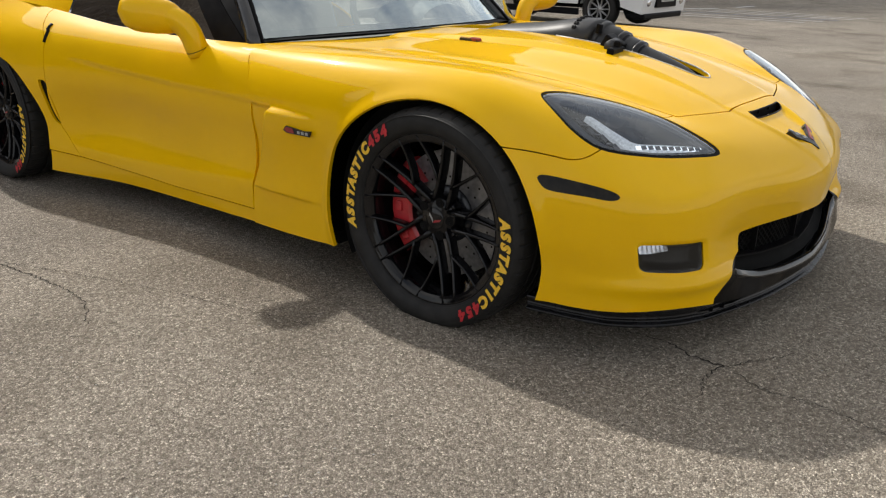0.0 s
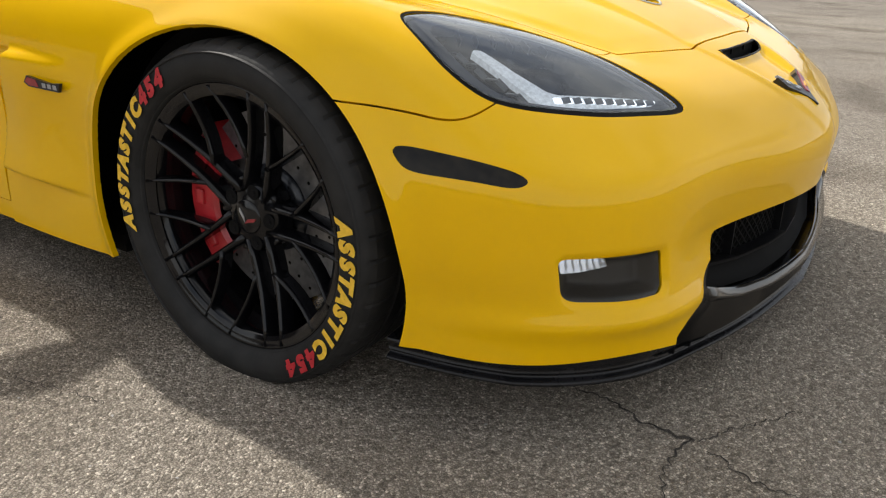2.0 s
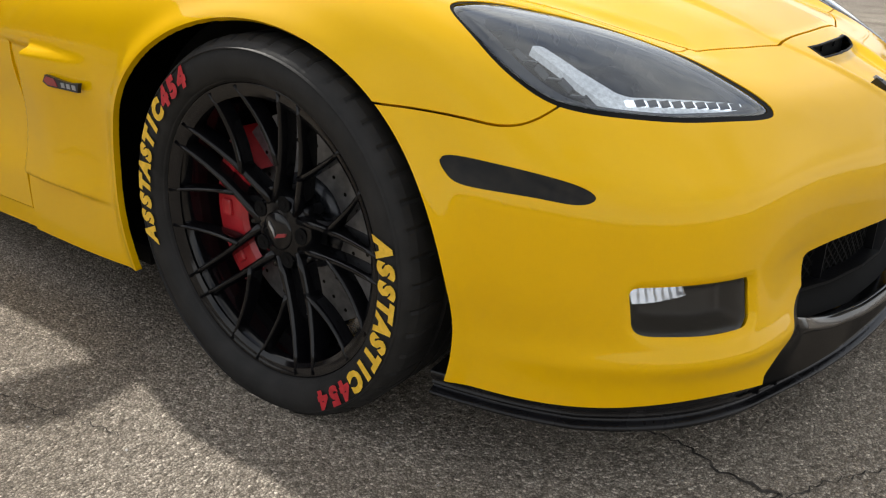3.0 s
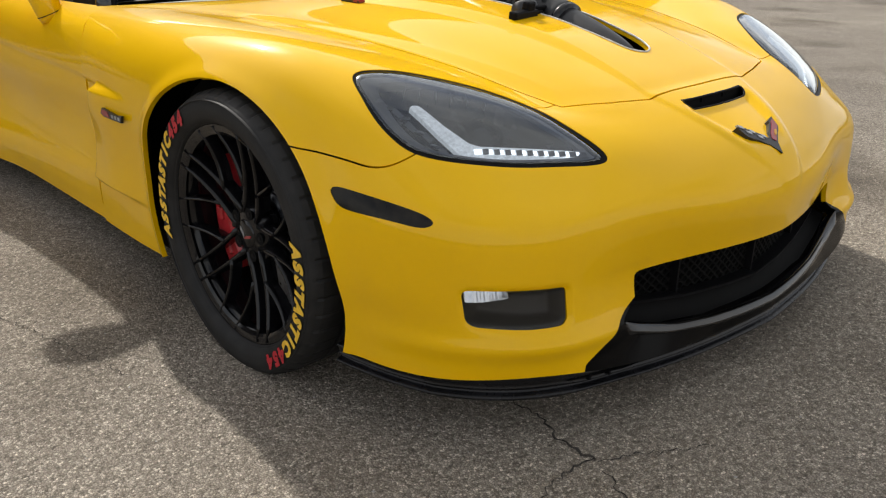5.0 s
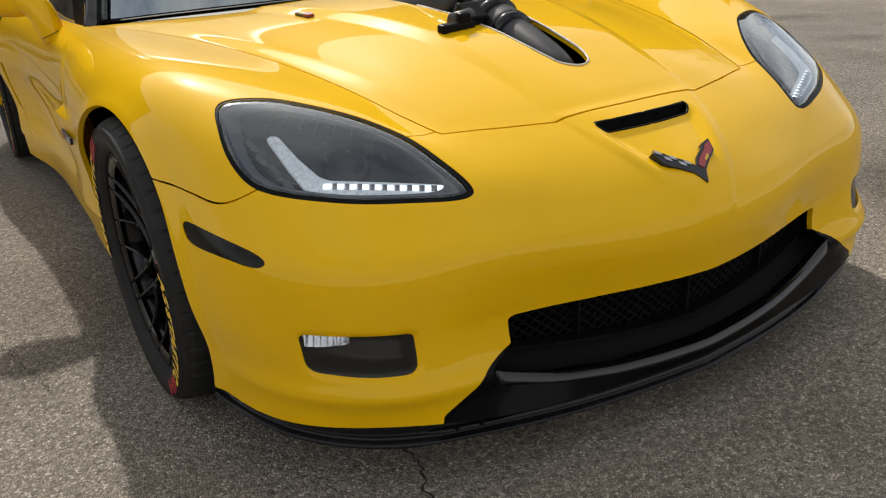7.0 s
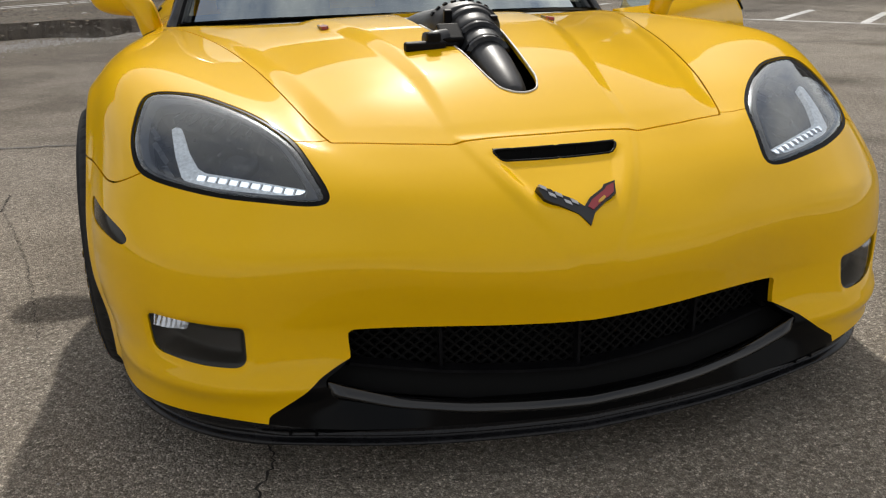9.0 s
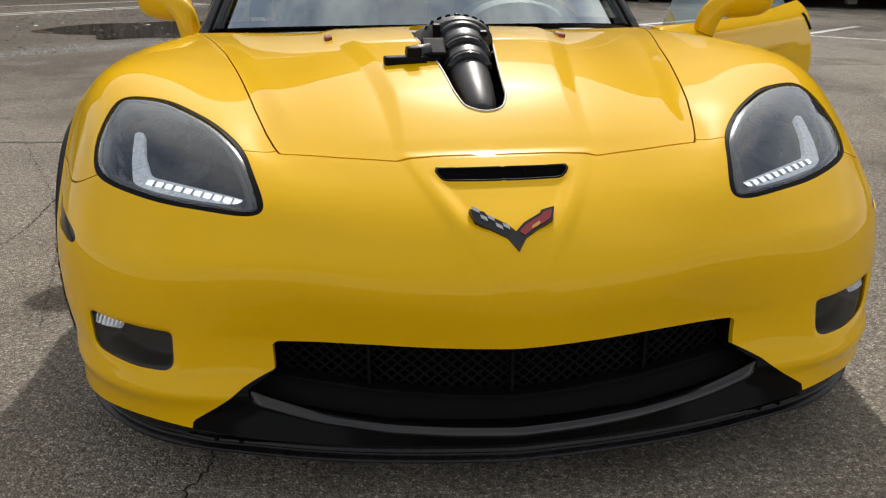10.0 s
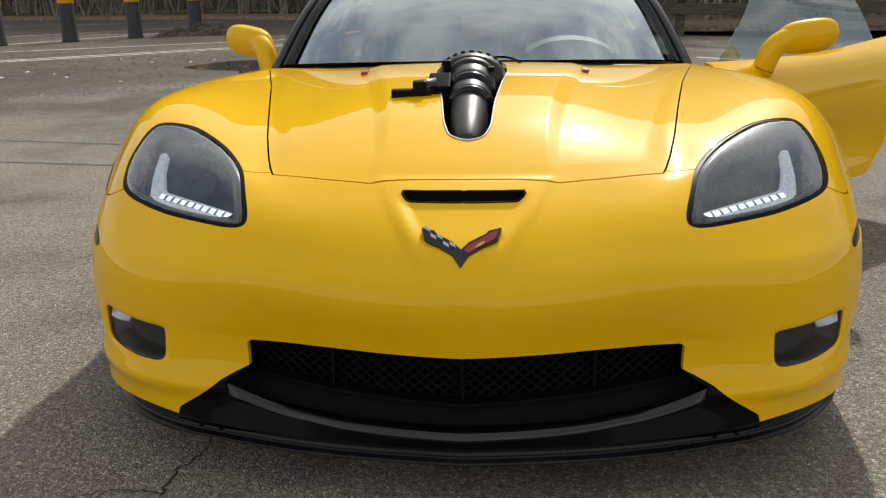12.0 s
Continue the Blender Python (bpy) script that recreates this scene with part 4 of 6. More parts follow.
# black splitter blade round the lower edge
SPLIT = [(.872, -.325), (.858, -.405), (.808, -.522), (.73, -.622), (.635, -.689), (.52, -.729), (.42, -.757), (.25, -.793), (0, -.818)]
half = curve(SPLIT, 70)
path = np.vstack([half, half[-2::-1] * (-1, 1)])
tang = np.gradient(path, axis=0)
tang /= np.linalg.norm(tang, axis=1)[:, None]
outw = np.c_[tang[:, 1], -tang[:, 0]]
outw *= np.sign((outw * (path - (0, -.2))).sum(1))[:, None]
ax_ = np.abs(path[:, 0])
base = np.interp(ax_, [0, .4, .6, .8, .86], [.097, .098, .101, .106, .118])
tall = np.interp(ax_, [0, .56, .62, .78, .88], [.040, .040, .058, .052, .038])
lean = np.interp(ax_, [0, .45, .62, .78, .88], [-.002, .0, .012, .014, .004])
# height up the dam, reach outwards, share of the lean
sec = [(1.0, -.09, 1), (1.0, -.006, 1), (.97, -.002, 1), (.62, -.006, .7), (.46, -.008, .4), (.42, -.004, .3), (.36, -.004, .25), (.32, -.009, .2), (.22, -.009, .1),
       (.17, -.003, 0), (.12, .004, 0), (.05, .007, 0), (-.03, .005, 0), (-.07, -.003, 0), (-.08, -.03, 0), (-.08, -.13, 0)]
rows = [np.c_[path + outw * (o + lean * k)[:, None], base + h * tall] for h, o, k in sec]
splitter = link_mesh("splitter", *grid_sheet(np.stack(rows, 1)), SPLIT_BLACK, car, "black rubber front splitter with a rolled rim")
# upright ribs in the duct openings of the dam
for sx in (-1, 1):
    for x in (.50, .545):
        i = np.argmin(np.abs(path[:, 0] - sx * x))
        bm = bmesh.new()
        box(bm, -.0025, -.006, 0, .0025, .004, .020, .001)
        o = part("duct_rib", bm, BLACK_SATIN, splitter)
        o.matrix_basis = Matrix.Translation((path[i][0], path[i][1] + .002, base[i] + .016)) @ Matrix.Rotation(math.atan2(tang[i][1], tang[i][0]), 4, "Z")
xs = np.linspace(-.60, .60, 41)
under = [np.c_[xs, np.interp(np.abs(xs), [0, .24, .48, .62], [-.81, -.79, -.75, -.70]) + o, np.full(len(xs), z)] for o, z in ((0, .128), (.25, .125), (.5, .13))]
link_mesh("undertray", *grid_sheet(np.stack(under, 1)), DARK, car)

# emblem: two wings as plain shapes


def prism(poly, origin, ex, ey, thick, back=0.004):
    """A flat shape with thickness, from 2D points in the plane of ex and ey."""
    o, ex, ey = Vector(origin), Vector(ex).normalized(), Vector(ey).normalized()
    n = ex.cross(ey)
    bm = bmesh.new()
    low = [bm.verts.new(o + ex * a + ey * b - n * back) for a, b in poly]
    top = [bm.verts.new(o + ex * (a * .985) + ey * (b * .985 + .0003) + n * thick) for a, b in poly]
    bm.faces.new(top)
    bm.faces.new(low[::-1])
    for i in range(len(poly)):
        j = (i + 1) % len(poly)
        bm.faces.new((low[i], low[j], top[j], top[i]))
    bmesh.ops.recalc_face_normals(bm, faces=bm.faces[:])
    return bm


WING = [(0, .042), (.016, .060), (.048, .080), (.052, .087), (.077, .0944), (.070, .066), (.056, .055), (.046, .050), (.016, .027), (0, 0)]
EO, EX, EY = (0, -.782, .4865), (1, 0, 0), (0, .076, .056)
emblem = part("emblem", prism(WING[::-1] + [(-a, b) for a, b in WING[1:-1]], EO, EX, EY, .005, .012), BADGE_DARK, car, "dark winged emblem with a chequered and a red half")
inset = [(.006, .040), (.018, .054), (.049, .074), (.056, .082), (.072, .088), (.066, .068), (.053, .058), (.043, .053), (.014, .032)]
part("red_field", prism(inset[::-1], EO, EX, EY, .0065, 0), RED_BADGE, emblem)
part("gold_mark", prism(rounded([(.027, .044), (.030, .051), (.044, .061), (.046, .056), (.038, .049)], .003, 3)[::-1], EO, EX, EY, .008, 0), GOLD, emblem)
for k in range(5):
    for r in (0, 1):
        if (k + r) % 2 == 0:
            continue
        a, b = .010 + k * .0125, .036 + k * .0095 + r * .009
        quad = [(-a, b), (-a - .011, b + .0075), (-a - .012, b + .016), (-a - .001, b + .0085)]
        part("check", prism(quad[::-1], EO, EX, EY, .0068, 0), SILVER, emblem)

# small badges: dark plate with a red end, lettering too small to read
for sx in (-1, 1):
    i = np.argmin(np.hypot(hood_sheet[0][:, 0] - sx * .329, hood_sheet[0][:, 1] - .31))
    bo = Vector(hood_sheet[0][i]) + Vector((0, 0, .003))
    ahead, across = Vector((.05 * sx, 1, .03)), Vector((-1, 0, .12 * sx))
    badge = part("hood_badge", prism([(-.042, -.009), (.040, -.009), (.036, .009), (-.038, .009)], bo, ahead, across, .004), BADGE_DARK, car, "slim dark badge with a red end")
    part("red_end", prism([(-.046, -.004), (-.034, -.011), (-.004, -.010), (-.008, .007), (-.020, .011), (-.040, .008)], bo, ahead, across, .0065, .001), RED_BADGE, badge)
    for a in (.002, .014, .026):
        part("bar", prism([(a, -.005), (a + .007, -.005), (a + .006, .005), (a - .001, .005)], bo, ahead, across, .0052, 0), GOLD, badge)
    fo = Vector((sx * .9475, .505, .494))
    e1 = Vector((.03, -1, 0)) if sx < 0 else Vector((.03, 1, 0))
    badge = part("fender_badge", prism([(-.062, -.004), (-.045, -.011), (.055, -.011), (.062, .008), (.03, .004), (-.05, .011)], fo, e1, (0, 0, 1), .0025), BADGE_DARK, car, "dark badge with a red end")
    part("red_end", prism([(-.056, -.001), (-.043, -.008), (-.01, -.008), (-.018, .006), (-.046, .008)], fo, e1, (0, 0, 1), .0035, 0), RED_BADGE, badge)
    for a in (.004, .022, .040):
        part("bar", prism([(a, -.007), (a + .011, -.007), (a + .010, .002), (a - .001, .002)], fo, e1, (0, 0, 1), .0035, 0), SILVER, badge)

# ---- wheels ----
FONT_R = (.2715, .2995)


def word_on_ring(name, words, start, step_deg, mat, parent, x):
    """Letters standing round the tyre, clockwise, their feet to the hub."""
    verts, faces = [], []
    for k, ch in enumerate(words):
        cu = bpy.data.curves.new("letter", "FONT")
        cu.body, cu.align_x, cu.size, cu.shear, cu.offset, cu.resolution_u = ch, "CENTER", 1.0, .22, .075, 3
        ob = new("letter", cu)
        me = bpy.data.meshes.new_from_object(ob.evaluated_get(bpy.context.evaluated_depsgraph_get()))
        o = len(verts)
        a = radians(start - step_deg * (k + .5))
        h = (FONT_R[1] - FONT_R[0]) / .70
        for v in me.vertices:
            r = FONT_R[0] + v.co.y * h
            t = a - v.co.x * h * 1.10 / .285
            verts.append((x, r * math.cos(t), r * math.sin(t)))
        faces += [tuple(o + i for i in p.vertices) for p in me.polygons]
        bpy.data.objects.remove(ob)
        bpy.data.curves.remove(cu)
        bpy.data.meshes.remove(me)
    return link_mesh(name, verts, faces, mat, parent, smooth=False)


def spoke(r0, t0, r1, t1, w0, w1, x0, x1, deep):
    """A beam with a ridge from (r0, t0) to (r1, t1) in the wheel's face, bowed a little; angles in degrees."""
    bm = bmesh.new()
    a = Vector((0, r0 * math.cos(radians(t0)), r0 * math.sin(radians(t0))))
    b = Vector((0, r1 * math.cos(radians(t1)), r1 * math.sin(radians(t1))))
    d = (b - a).normalized()
    n = Vector((1, 0, 0)).cross(d)
    rows = []
    for i in range(7):
        t = i / 6
        c = a.lerp(b, t)
        w = w0 + (w1 - w0) * t
        x = x0 + (x1 - x0) * t - .010 * math.sin(math.pi * t)
        rows.append([bm.verts.new(c + n * o * w + Vector((x + h, 0, 0))) for o, h in ((-.5, -deep), (-.5, -.0085), (-.36, -.0030), (-.15, -.0006), (.15, -.0006), (.36, -.0030), (.5, -.0085), (.5, -deep))])
    for p, q in zip(rows[:-1], rows[1:]):
        for k in range(7):
            bm.faces.new((p[k], q[k], q[k + 1], p[k + 1]))
    bm.faces.new(rows[0][::-1])
    bm.faces.new(rows[-1])
    bmesh.ops.recalc_face_normals(bm, faces=bm.faces[:])
    return bm


def make_wheel(name, R, width, turn0, lettered, foot):
    hw = width / 2
    v, f = lathe([(hw - .030, .228), (hw - .026, .2345), (hw - .0245, .237), (hw - .0235, .246), (hw - .0205, .2495), (hw - .0225, .2525), (hw - .034, .250), (hw - .036, .236), (hw - .055, .231), (hw - .09, .226), (-hw + .06, .216), (-hw + .02, .245), (-hw + .01, .252)], 96)
    rim = link_mesh(name, v, f, WHEEL_BLACK, None, "gloss black split-spoke alloy wheel")
    prof = [(hw - .034, .248), (hw - .022, .2515), (hw - .012, .257), (hw - .004, .266), (hw, .285), (hw - .003, .302), (hw - .010, .312), (hw - .019, R - .007), (hw - .030, R - .002), (hw - .045, R)]
    for g in (.5, 0.0, -.5):
        x = g * (hw - .05)
        prof += [(x + .006, R), (x + .005, R - .007), (x - .005, R - .007), (x - .006, R)]
    prof += [(-hw + .045, R), (-hw + .02, R - .006), (-hw, .29), (-hw + .012, .256), (-hw + .03, .246)]
    v, f = lathe(prof, 384)
    # shoulder blocks cut by cross grooves
    for i in range(384):
        for j in (7, 8, 9):
            if i % 8 == 0:
                p = v[i * len(prof) + j]
                v[i * len(prof) + j] = (p[0] - .002, p[1] * (1 - .003 / R), p[2] * (1 - .003 / R))
    # the foot stands flat on the ground and bulges a little
    v = [(p[0] + math.copysign(.004 * min(1, max(0, (-.24 - p[2]) / .06)), p[0]) * (.24 < math.hypot(p[1], p[2]) < R - .004), p[1], max(p[2], -foot)) for p in v]
    tyre = link_mesh("tyre", v, f, RUBBER, rim, "black low-profile tyre")
    for p in tyre.data.polygons:
        p.use_smooth = math.hypot(p.center.y, p.center.z) < R - .009
    # a bead line moulded in the sidewall
    v, f = lathe([(hw - .019, .2525), (hw - .0165, .2535), (hw - .0145, .2555), (hw - .014, .258)], 128)
    link_mesh("bead_ridge", v, f, RUBBER, rim)
    v, f = lathe([(hw - .004, .3025), (hw - .0005, .3038), (hw - .0012, .3056), (hw - .009, .3072)], 128)
    link_mesh("shoulder_rib", v, f, RUBBER, rim)
    for k in range(5):
        c = turn0 + 72 * k
        for s in (-1, 1):
            part("spoke", spoke(.050, c + s * 31, .2465, c + s * 5.1, .0165, .0100, hw - .054, hw - .0195, .034), WHEEL_BLACK, rim, smooth=True)
            part("spoke", spoke(.116, c + s * 12.0, .2465, c + s * 28.2, .0115, .0092, hw - .047, hw - .0195, .030), WHEEL_BLACK, rim, smooth=True)
        # web that joins neighbouring pairs at the hub
        part("web", spoke(.030, c + 36, .074, c + 36, .062, .016, hw - .056, hw - .060, .040), WHEEL_BLACK, rim, smooth=True)
    v, f = lathe([(hw - .10, .070), (hw - .070, .066), (hw - .060, .057), (hw - .0565, .047), (hw - .0555, .035), (hw - .0545, .033), (hw - .0535, .001)], 48)
    hub = link_mesh("hub", v, f, WHEEL_BLACK, rim)
    v, f = lathe([(hw - .056, .0335), (hw - .0525, .0325), (hw - .0505, .030), (hw - .0495, .0005)], 32)
    cap = link_mesh("centre_cap", v, f, BLACK_GLOSS, rim, "gloss black centre cap with a small emblem")
    for k in range(5):
        a = radians(turn0 + 72 * k)
        v, f = lathe([(hw - .0560, .0145), (hw - .0548, .0135), (hw - .0552, .0125), (hw - .0556, .0005)], 18)
        o = link_mesh("lug_hole", v, f, DARK, rim)
        o.location = (.0006, .052 * math.cos(a), .052 * math.sin(a))
        v, f = tube([(hw - .070, 0, 0), (hw - .0535, 0, 0)], .0058, 6)
        o = link_mesh("lug_nut", v, f, BLACK_SATIN, rim, smooth=False)
        o.location = (0, .052 * math.cos(a), .052 * math.sin(a))
    cap_x = hw - .0490
    part("cap_mark", prism([(0, -.014), (.005, -.002), (.024, .009), (.022, .001), (.008, -.008)], (cap_x, 0, 0), (0, 1, -.3), (0, .3, 1), .001), RED_BADGE, rim)
    part("cap_mark", prism([(0, -.012), (-.006, -.006), (-.018, .003), (-.020, .010), (-.004, -.001)], (cap_x, 0, 0), (0, 1, -.3), (0, .3, 1), .001), SILVER, rim)
    v, f = lathe([(.012, .085), (.012, .188), (-.014, .188), (-.014, .085)], 64)
    disc = link_mesh("brake_disc", v, f, STEEL, rim, "drilled steel brake disc", smooth=False)
    v, f = lathe([(.012, .001), (.022, .055), (.020, .082), (.012, .086)], 40)
    link_mesh("disc_hat", v, f, LAMP_DARK, rim)
    for k in range(20):
        for j in range(3):
            a = radians(18 * k + 6 * j)
            r = .112 + .029 * j
            bm = bmesh.new()
            bmesh.ops.create_circle(bm, cap_ends=True, segments=8, radius=.0036, matrix=Matrix.Translation((.0126, r * math.cos(a), r * math.sin(a))) @ Matrix.Rotation(radians(90), 4, "Y"))
            part("drill_hole", bm, DARK, rim)
    if lettered:
        for st in (195.0, 15.0):
            word_on_ring("tyre_lettering", "ASSTASTIC", st, 6.3, TEXT_YELLOW, rim, hw + .0022)["label"] = "yellow raised tyre lettering"
            word_on_ring("tyre_lettering", "454", st - 6.3 * 9 - .6, 6.3, TEXT_RED, rim, hw + .0022)["label"] = "red raised tyre lettering"
    return rim


def caliper_mesh(side):
    prof = [(-.035, .115), (-.035, .18), (-.02, .203), (.03, .203), (.045, .188), (.047, .125), (.04, .115)]
    v, f = lathe(prof, 14, "x", (radians(134), radians(226)))
    n = len(prof)
    f += [tuple(range(n))[::-1], tuple(range(14 * n, 15 * n))]
    return v, f


front_wheel = make_wheel("front_wheel", .324, .27, 73, True, .304)
front_wheel.parent = car
front_wheel.matrix_basis = pose(-.797, .002, .304, 0, 0, 180 + 1.0)
other = copy_thing(front_wheel, pose(.782, .002, .304, 0, 0, 1.0))
rear_wheel = make_wheel("rear_wheel", .315, .31, 60, True, .30)
rear_wheel.parent = car
rear_wheel.matrix_basis = pose(-.815, 2.61, .27, 0, 0, 180)
other = copy_thing(rear_wheel, pose(.815, 2.61, .27))
for sx, y, z in ((-1, .002, .304), (1, .002, .304), (-1, 2.61, .27), (1, 2.61, .27)):
    v, f = caliper_mesh(sx)
    cal = link_mesh("brake_caliper", v, f, RED, car, "red brake caliper behind the spokes", smooth=False)
    # behind the axle on both sides
    cal.matrix_basis = pose(sx * .805, y, z, 0, 0, 180) if sx < 0 else Matrix.Translation((sx * .805, y, z)) @ Matrix.Rotation(radians(180), 4, "X")
    for aa in (148, 180, 212):
        bm = bmesh.new()
        box(bm, .042, -.012, -.016, .052, .012, .016, .004)
        o = part("piston_boss", bm, RED, cal)
        o.matrix_basis = Matrix.Rotation(radians(aa), 4, "X") @ Matrix.Translation((0, .16, 0))

# wheel wells and the dark underside
for sx in (-1, 1):
    for (cy, cz), r in ((ARCH, ARCH_R + .012), (REAR_ARCH, REAR_R + .012)):
        v, f = lathe([(sx * .845, r - .004), (sx * .83, r), (sx * .55, r), (sx * .55, .05)], 40, "x", (radians(-25), radians(205)))
        well = link_mesh("wheel_well", [(a, b + cy, c + cz) for a, b, c in v], f, LINER, car)
bm = bmesh.new()
box(bm, -.56, -.62, .135, .56, .45, .165)
part("underbody", bm, DARK, car)
bm = bmesh.new()
box(bm, -.86, .42, .12, .86, 2.15, .16)
part("floor_pan", bm, DARK, car)
bm = bmesh.new()
box(bm, -.56, 2.0, .12, .56, 3.1, .5)
part("rear_tub", bm, DARK, car)
bm = bmesh.new()
box(bm, -.52, -.42, .30, .52, .62, .58, .03)
part("engine_bay", bm, DARK, car)
bm = bmesh.new()
box(bm, -.80, .64, .16, .80, .72, .66)
part("firewall", bm, DARK, car)
# ---- greenhouse, mirrors and cockpit ----
CABIN = textured(material("cabin_trim", (0.33, 0.35, 0.34), 0.6), 35, [(0.28, 0.295, 0.29), (0.38, 0.40, 0.39)], (0.5, 0.75), 0.2)
SEAT = textured(material("seat_leather", (0.05, 0.05, 0.053), 0.5), 28, [(0.035, 0.035, 0.037), (0.065, 0.064, 0.068)], (0.4, 0.65), 0.25)
ROOF = textured(material("roof_black", (0.01, 0.01, 0.011), 0.25, 0, 0.5), 12, [(0.008, 0.008, 0.009), (0.013, 0.013, 0.014)], (0.18, 0.3))

BASE = [(-.742, .955, .722), (-.60, .865, .733), (-.35, .765, .743), (0, .73, .747), (.35, .765, .743), (.60, .865, .733), (.742, .955, .722)]
TOP = [(-.545, 1.50, 1.075), (-.40, 1.44, 1.10), (-.2, 1.405, 1.115), (0, 1.395, 1.12), (.2, 1.405, 1.115), (.40, 1.44, 1.10), (.545, 1.50, 1.075)]
cb, ct = curve(BASE, 49), curve(TOP, 49)
bow = np.array((0, -.035, .045))
screen = np.stack([cb + (ct - cb) * t + bow * math.sin(math.pi * t) for t in np.linspace(0, 1, 25)], 1)
sheet = grid_sheet(screen)
if normals_of(*sheet)[600, 2] < 0:
    sheet = (sheet[0], sheet[1][:, ::-1])
screen_glass = panel("windscreen", sheet, SCREEN, car, .004, label="tinted windscreen reflecting cloudy sky")
screen_glass.visible_shadow = False
# black band printed along the glass's lower edge, and the cowl in front of it
band = np.stack([cb + (ct - cb) * t + bow * math.sin(math.pi * t) + (0, .006, -.006) for t in np.linspace(-.02, .05, 4)], 1)
link_mesh("screen_band", *grid_sheet(band), BLACK_SATIN, screen_glass)
cowl = np.stack([cb + np.array((0, -.10, .004)), cb + np.array((0, -.05, -.008)), cb + np.array((0, .0, -.004))], 1)
link_mesh("cowl_panel", *grid_sheet(cowl), BLACK_SATIN, car, "black plastic cowl below the windscreen")
# screen pillars and roof
for sx in (-1, 1):
    a, b = np.array((sx * .752, .935, .715)), np.array((sx * .553, 1.50, 1.085))
    pts = [a + (b - a) * t + bow * math.sin(math.pi * t) for t in np.linspace(-.04, 1.05, 14)]
    v, f = tube(pts, [.030 - .004 * t for t in np.linspace(0, 1, 14)], 10)
    link_mesh("screen_pillar", v, f, ROOF, car, "black windscreen pillar")
    v, f = tube([p + np.array((sx * -.012, -.028, .012)) for p in pts], .006, 8)
    link_mesh("screen_seal", v, f, BLACK_SATIN, car)
ROOF_BACK = [(-.52, 2.05, 1.06), (-.3, 2.08, 1.11), (0, 2.09, 1.125), (.3, 2.08, 1.11), (.52, 2.05, 1.06)]
cr = curve(ROOF_BACK, 49)
roof = np.stack([ct + (cr - ct) * t + np.array((0, 0, .05)) * math.sin(math.pi * t) for t in np.linspace(0, 1, 13)], 1)
panel("roof", grid_sheet(roof), ROOF, car, .02, label="black roof panel")
TAIL = [(-.74, 2.95, .80), (-.4, 3.02, .84), (0, 3.05, .85), (.4, 3.02, .84), (.74, 2.95, .80)]
ck = curve(TAIL, 49)
back = np.stack([cr + (ck - cr) * t + np.array((0, 0, .06)) * math.sin(math.pi * t) for t in np.linspace(0, 1, 13)], 1)
panel("rear_window", grid_sheet(back), GLASS_TINT, car, .01, label="dark rear window")
deck = np.stack([ck, ck + np.array((0, .30, -.02)), ck * (1.05, 1, 1) + np.array((0, .36, -.2)), ck * (1.05, 1, 1) + np.array((0, .34, -.55))], 1)
link_mesh("tail_panel", *grid_sheet(deck), YELLOW, car)


def side_window(sx, parent):
    yb, yt = np.linspace(.95, 2.16, 15), np.linspace(1.47, 2.10, 15)
    low = np.c_[np.interp(yb, [.9, 1.3, 2.2], [.765, .782, .775]), yb, np.interp(yb, [.9, 1.3, 1.8, 2.2], [.70, .70, .71, .74])]
    high = np.c_[np.interp(yt, [1.4, 1.6, 2.1], [.585, .575, .53]), yt, np.interp(yt, [1.4, 1.6, 2.1], [1.06, 1.115, 1.09])]
    g = np.stack([low + (high - low) * t + np.array((.03, 0, 0)) * math.sin(math.pi * t) for t in np.linspace(0, 1, 9)], 1) * (sx, 1, 1)
    ob = panel("side_window", grid_sheet(g), SIDE_GLASS if sx > 0 else DARK_GLASS, parent, .004, label="frameless tinted side window")
    ob.visible_shadow = sx < 0
    corner = g[:3] * 1.0 + np.array((sx * .004, 0, 0))
    if sx < 0:
        link_mesh("sail_panel", *grid_sheet(corner), BLACK_SATIN, parent, "black corner panel of the window")
    if sx < 0:
        lo_p, hi_p = np.array((.752, .935, .700)), np.array((.553, 1.50, 1.085))
        pil = np.array([lo_p + (hi_p - lo_p) * t + np.array((0, -.035, .045)) * math.sin(math.pi * t) for t in np.linspace(0, 1, 9)]) * (sx, 1, 1)
        link_mesh("front_seal", *grid_sheet(np.stack([pil, g[0] + np.array((sx * .002, 0, 0))], 1)), BLACK_SATIN, parent)
    rear = np.array([np.array((.775, 2.16, .74)) * (1 - t) + np.array((.53, 2.10, 1.05)) * t + np.array((.03, 0, 0)) * math.sin(math.pi * t) for t in np.linspace(0, 1, 9)]) * (sx, 1, 1)
    far_back = np.array([np.array((.79, 2.6, .77)) * (1 - t) + np.array((.60, 2.55, .96)) * t for t in np.linspace(0, 1, 9)]) * (sx, 1, 1)
    link_mesh("quarter_pillar", *grid_sheet(np.stack([rear, (rear + far_back) / 2 + np.array((sx * .03, 0, .01)), far_back], 1)), YELLOW, car)
    seal = [np.array(p) + (sx * .006, 0, -.002) for p in g[:, 0]]
    v, f = tube(seal, .008, 6)
    link_mesh("window_seal", v, f, BLACK_SATIN, parent)


side_window(-1, door_right)
side_window(1, door_left)


